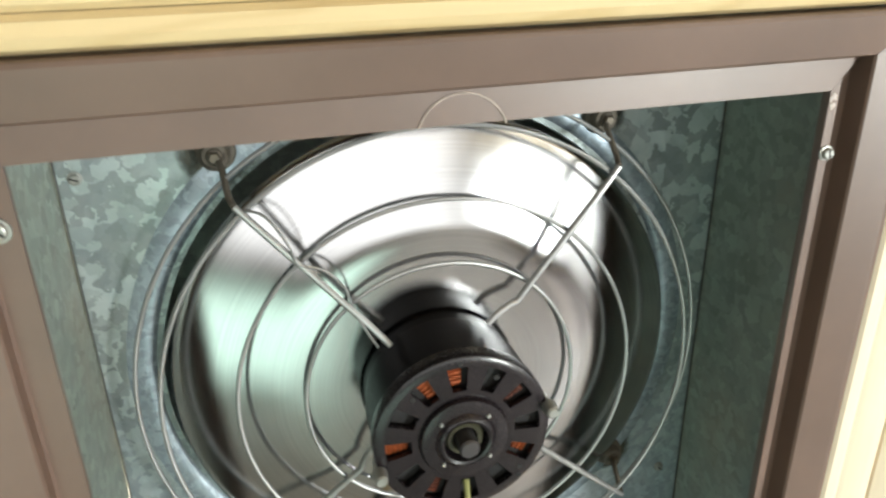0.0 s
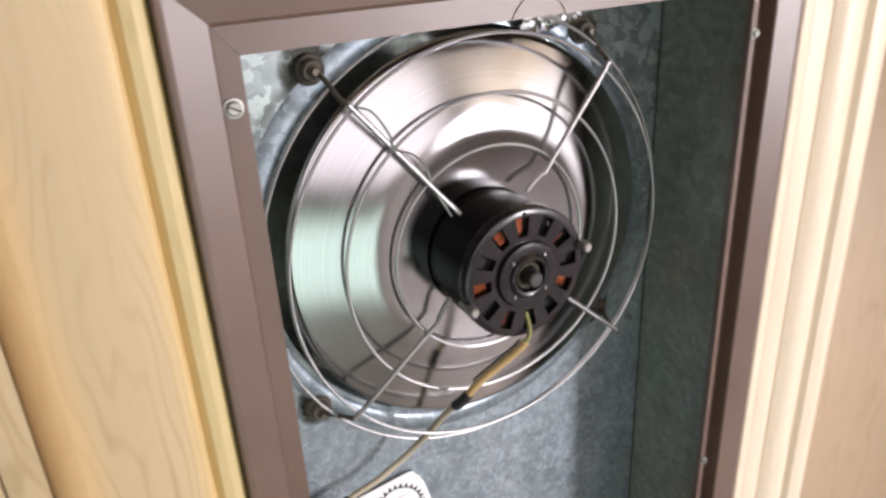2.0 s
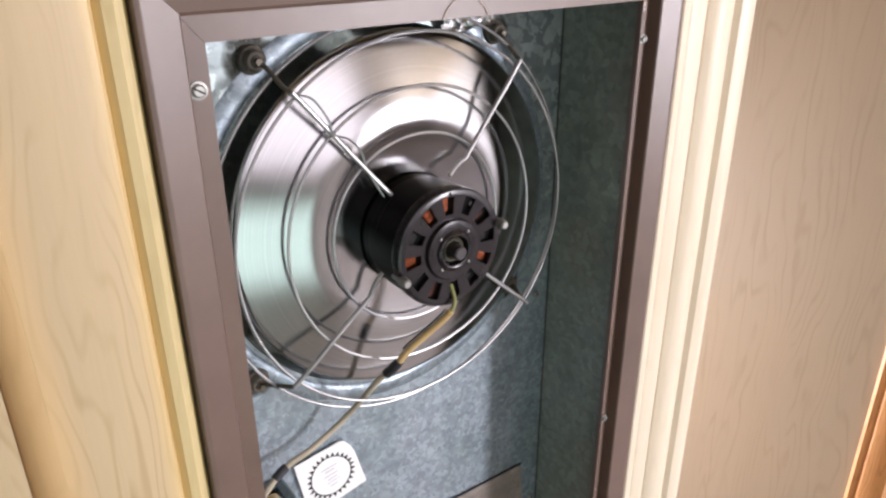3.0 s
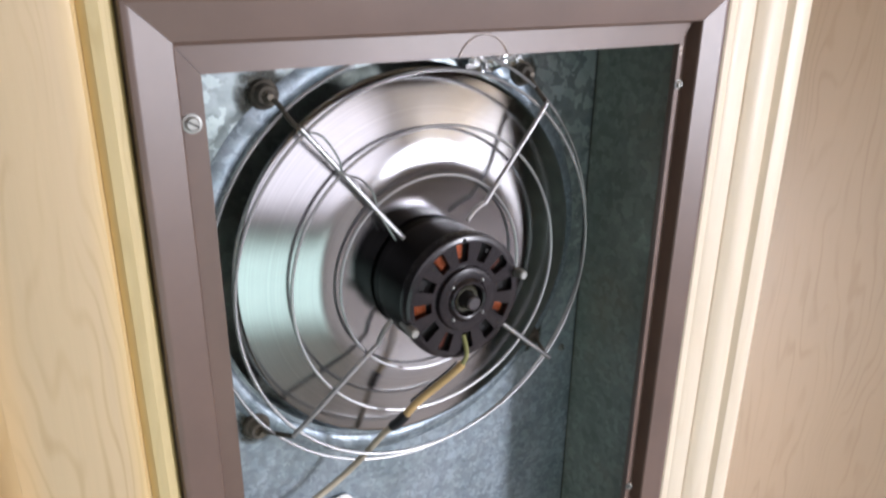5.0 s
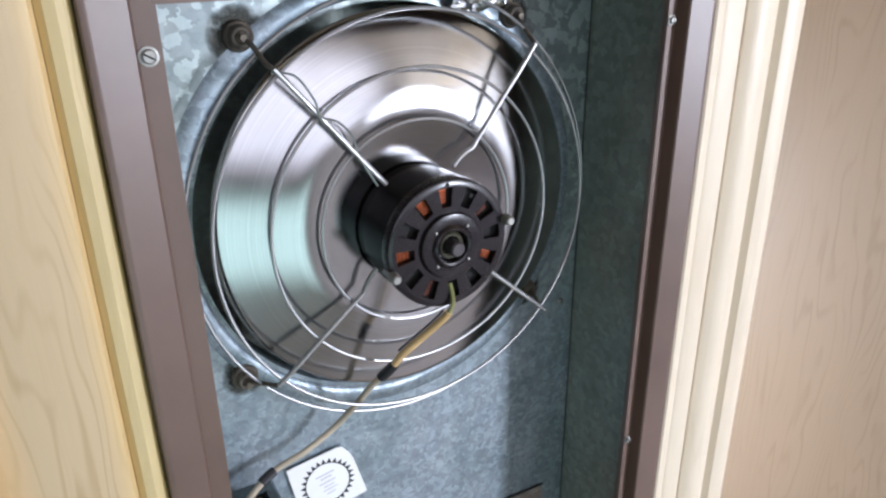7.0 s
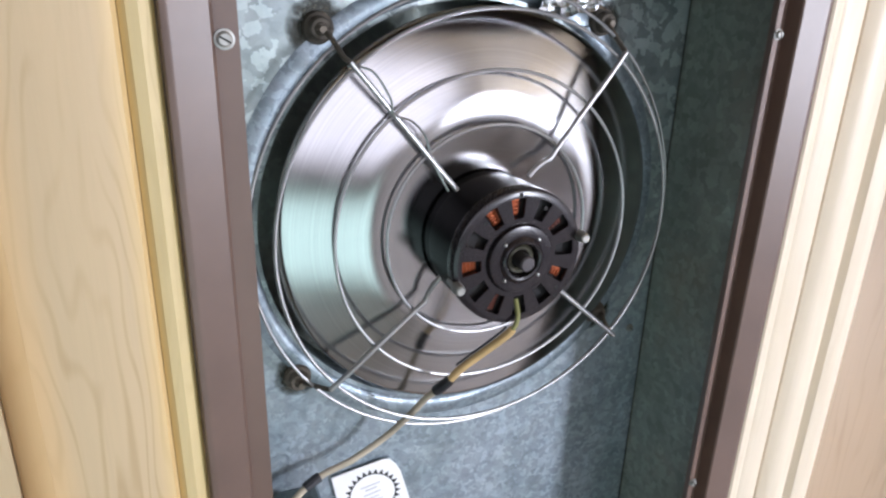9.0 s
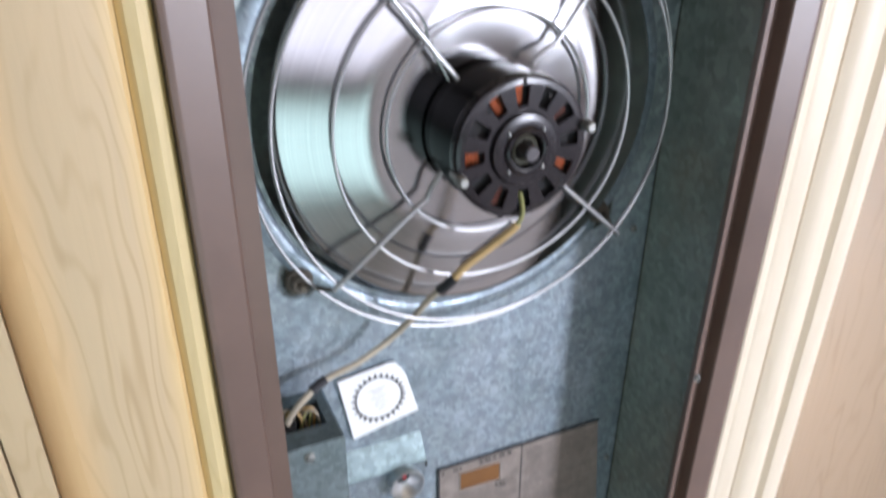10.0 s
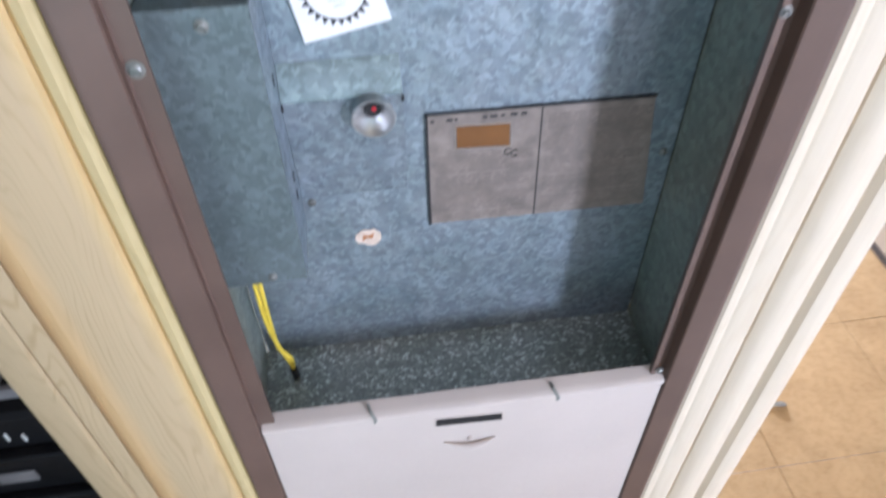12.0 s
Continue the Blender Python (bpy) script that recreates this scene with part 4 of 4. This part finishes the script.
# black strip paints the shadow along the curled left edge
part("curled_edge_shadow", flat(at_plane([(-0.0258, 0.836), (-0.0228, 0.836), (-0.0215, 0.676), (-0.0250, 0.676)], 0.1446), 0.0009), INK, tag, "curled edge with its shadow as a dark strip")
part("amber_plate", flat(at_plane([(0.008, 0.816), (0.066, 0.814), (0.067, 0.785), (0.0085, 0.788)], 0.1444), 0.0008), AMBER, tag, "amber rating plate")
random.seed(8)


def word_line(x0, x1, z, h):
    """One line of illegible print: short dashes with gaps, in one mesh."""
    bm, x = bmesh.new(), x0
    while x < x1 - 0.004:
        w = min(random.uniform(0.006, 0.020), x1 - x)
        k = (x - x0) / (x1 - x0)
        flat(at_plane([(x, z - 0.001 * k), (x + w, z - 0.001 * k), (x + w, z - h - 0.001 * k), (x, z - h - 0.001 * k)], 0.1443), 0.0003, bm)
        x += w + random.uniform(0.0012, 0.0035)
    return bm


for col, (x0, x1) in enumerate(((-0.016, 0.096), (0.109, 0.228))):
    z, k = (0.777 if col == 0 else 0.821), 0
    while z > 0.684:
        ragged = random.uniform(0.0, 0.045) if k % 4 == 3 else random.uniform(0.0, 0.006)
        part("print_line", word_line(x0 + (0.008 if k % 6 == 5 else 0.0), x1 - ragged, z, 0.0017), (TAG_INK, TAG_GREY)[(k // 5 + col) % 2], tag)
        z -= 0.0044 + (0.0030 if k % 6 == 5 else 0.0)
        k += 1
rim = [(0.0065, 0.8175), (0.0675, 0.8155), (0.0685, 0.7835), (0.007, 0.7865)]
part("plate_rim", tube(at_plane(rim + rim[:1], 0.1438), 0.0008, 5), TAG_PALE, tag, "pale worn rim")
for x, z in ((0.066, 0.776), (0.074, 0.773)):
    part("stamp", tube(circle(x, 0.1440, z, 0.0042, 14, 40, 330), 0.0007, 5), INK, tag, "small dark stamped loop")
for x0, x1 in ((-0.020, -0.016), (-0.003, 0.004), (0.006, 0.009), (0.036, 0.041), (0.044, 0.052), (0.056, 0.060), (0.066, 0.074), (0.078, 0.084)):
    part("title_print", flat(at_plane([(x0, 0.8275), (x1, 0.827), (x1, 0.8235), (x0, 0.824)], 0.1443), 0.0003), INK, tag)
scrap = thing("sticker_remnant", (-0.098, 0.138, 0.66), "torn pale orange sticker remnant", "sticker")
random.seed(3)
part("sheet", flat(at_plane([(-0.098 + (0.0165 + random.uniform(-0.003, 0.002)) * math.cos(a), 0.665 + (0.0135 + random.uniform(-0.003, 0.002)) * math.sin(a)) for a in (2 * math.pi * k / 18 for k in range(18))], 0.1462), 0.0007), PEEL, scrap)
part("torn_print", flat(at_plane([(-0.105, 0.670), (-0.098, 0.668), (-0.091, 0.672), (-0.094, 0.662), (-0.101, 0.664), (-0.106, 0.659)], 0.1454), 0.0004), plain("orange_ink", (0.50, 0.22, 0.10), 0.6), scrap)

# ---- crumpled foil at the upper edge of the back sheet ----
foil = thing("foil_tape", (0.115, 0.138, 1.50), "crumpled bright aluminium foil tape", "foil tape")
fb = bmesh.new()
random.seed(11)
cols, rows_ = 16, 14
grid = [[fb.verts.new((0.070 + 0.075 * i / (cols - 1) + random.uniform(-0.002, 0.002), 0.139 - random.uniform(0.0, 0.010), 1.502 + 0.05 * j / (rows_ - 1) + 0.012 * (i / (cols - 1)) + random.uniform(-0.0016, 0.0016))) for i in range(cols)] for j in range(rows_)]
for j in range(rows_ - 1):
    for i in range(cols - 1):
        fb.faces.new((grid[j][i], grid[j][i + 1], grid[j + 1][i + 1], grid[j + 1][i]))
r = bmesh.ops.extrude_face_region(fb, geom=fb.faces[:])
bmesh.ops.translate(fb, verts=[v for v in r["geom"] if isinstance(v, bmesh.types.BMVert)], vec=(0, 0.0015, 0))
part("foil", fb, FOIL, foil, "", 12)

# ---- dark things in the recess beside the closet ----
stand = thing("media_stand", (-0.85, 0.45, 0.0), "black plastic stand in the dark recess", "stand")
part("body", box(-1.25, -0.52, 0.14, 0.86, 0.0, 0.40, 0.012), LEATHER, stand)
part("top", box(-1.27, -0.50, 0.12, 0.87, 0.401, 0.425, 0.008), LEATHER, stand)
part("ledge", box(-1.2, -0.55, 0.117, 0.139, 0.30, 0.32, 0.003), LEATHER, stand)
for x, z in ((-0.652, 0.338), (-0.630, 0.332)):
    mk = box(x, x + 0.004, 0.1376, 0.1398, z, z + 0.018, 0.0005)
    part("mark", mk, PAPER, stand, "small white mark")
part("socket_plate", box(-0.712, -0.652, 0.1345, 0.1398, 0.222, 0.250, 0.002), GREYPLASTIC, stand, "grey socket plate")
part("lower_ledge", box(-1.2, -0.55, 0.118, 0.139, 0.17, 0.19, 0.004), LEATHER, stand)
player = thing("media_box", (-0.72, 0.35, 0.426), "flat black electronics box with small white marks", "electronics")
part("case", box(-0.86, -0.58, 0.22, 0.48, 0.4262, 0.475, 0.006), LEATHER, player)
for x in (-0.70, -0.665):
    part("mark", box(x, x + 0.006, 0.2185, 0.2199, 0.440, 0.462, 0.0005), PAPER, player)
strip = thing("metal_strip", (0.67, 0.2, 0.0), "small bent grey metal strip lying on the tiles", "metal scrap")
part("strip", loft([[(x, y - 0.004, 0.0005), (x, y + 0.004, 0.0005), (x, y + 0.004, 0.0005 + h), (x, y - 0.004, 0.0005 + h)] for x, y, h in ((0.632, 0.206, 0.002), (0.665, 0.202, 0.003), (0.690, 0.199, 0.008), (0.700, 0.198, 0.003))]), SCREW, strip)
remote = thing("remote_control", (-0.66, 0.17, 0.426), "grey plastic remote control", "remote control")
rb = box(-0.72, -0.585, 0.145, 0.19, 0.4262, 0.445, 0.006)
part("case", rb, GREYPLASTIC, remote)
for k in range(5):
    part("button", box(-0.71 + 0.022 * k, -0.698 + 0.022 * k, 0.158, 0.17, 0.4455, 0.448, 0.001), LEATHER, remote)
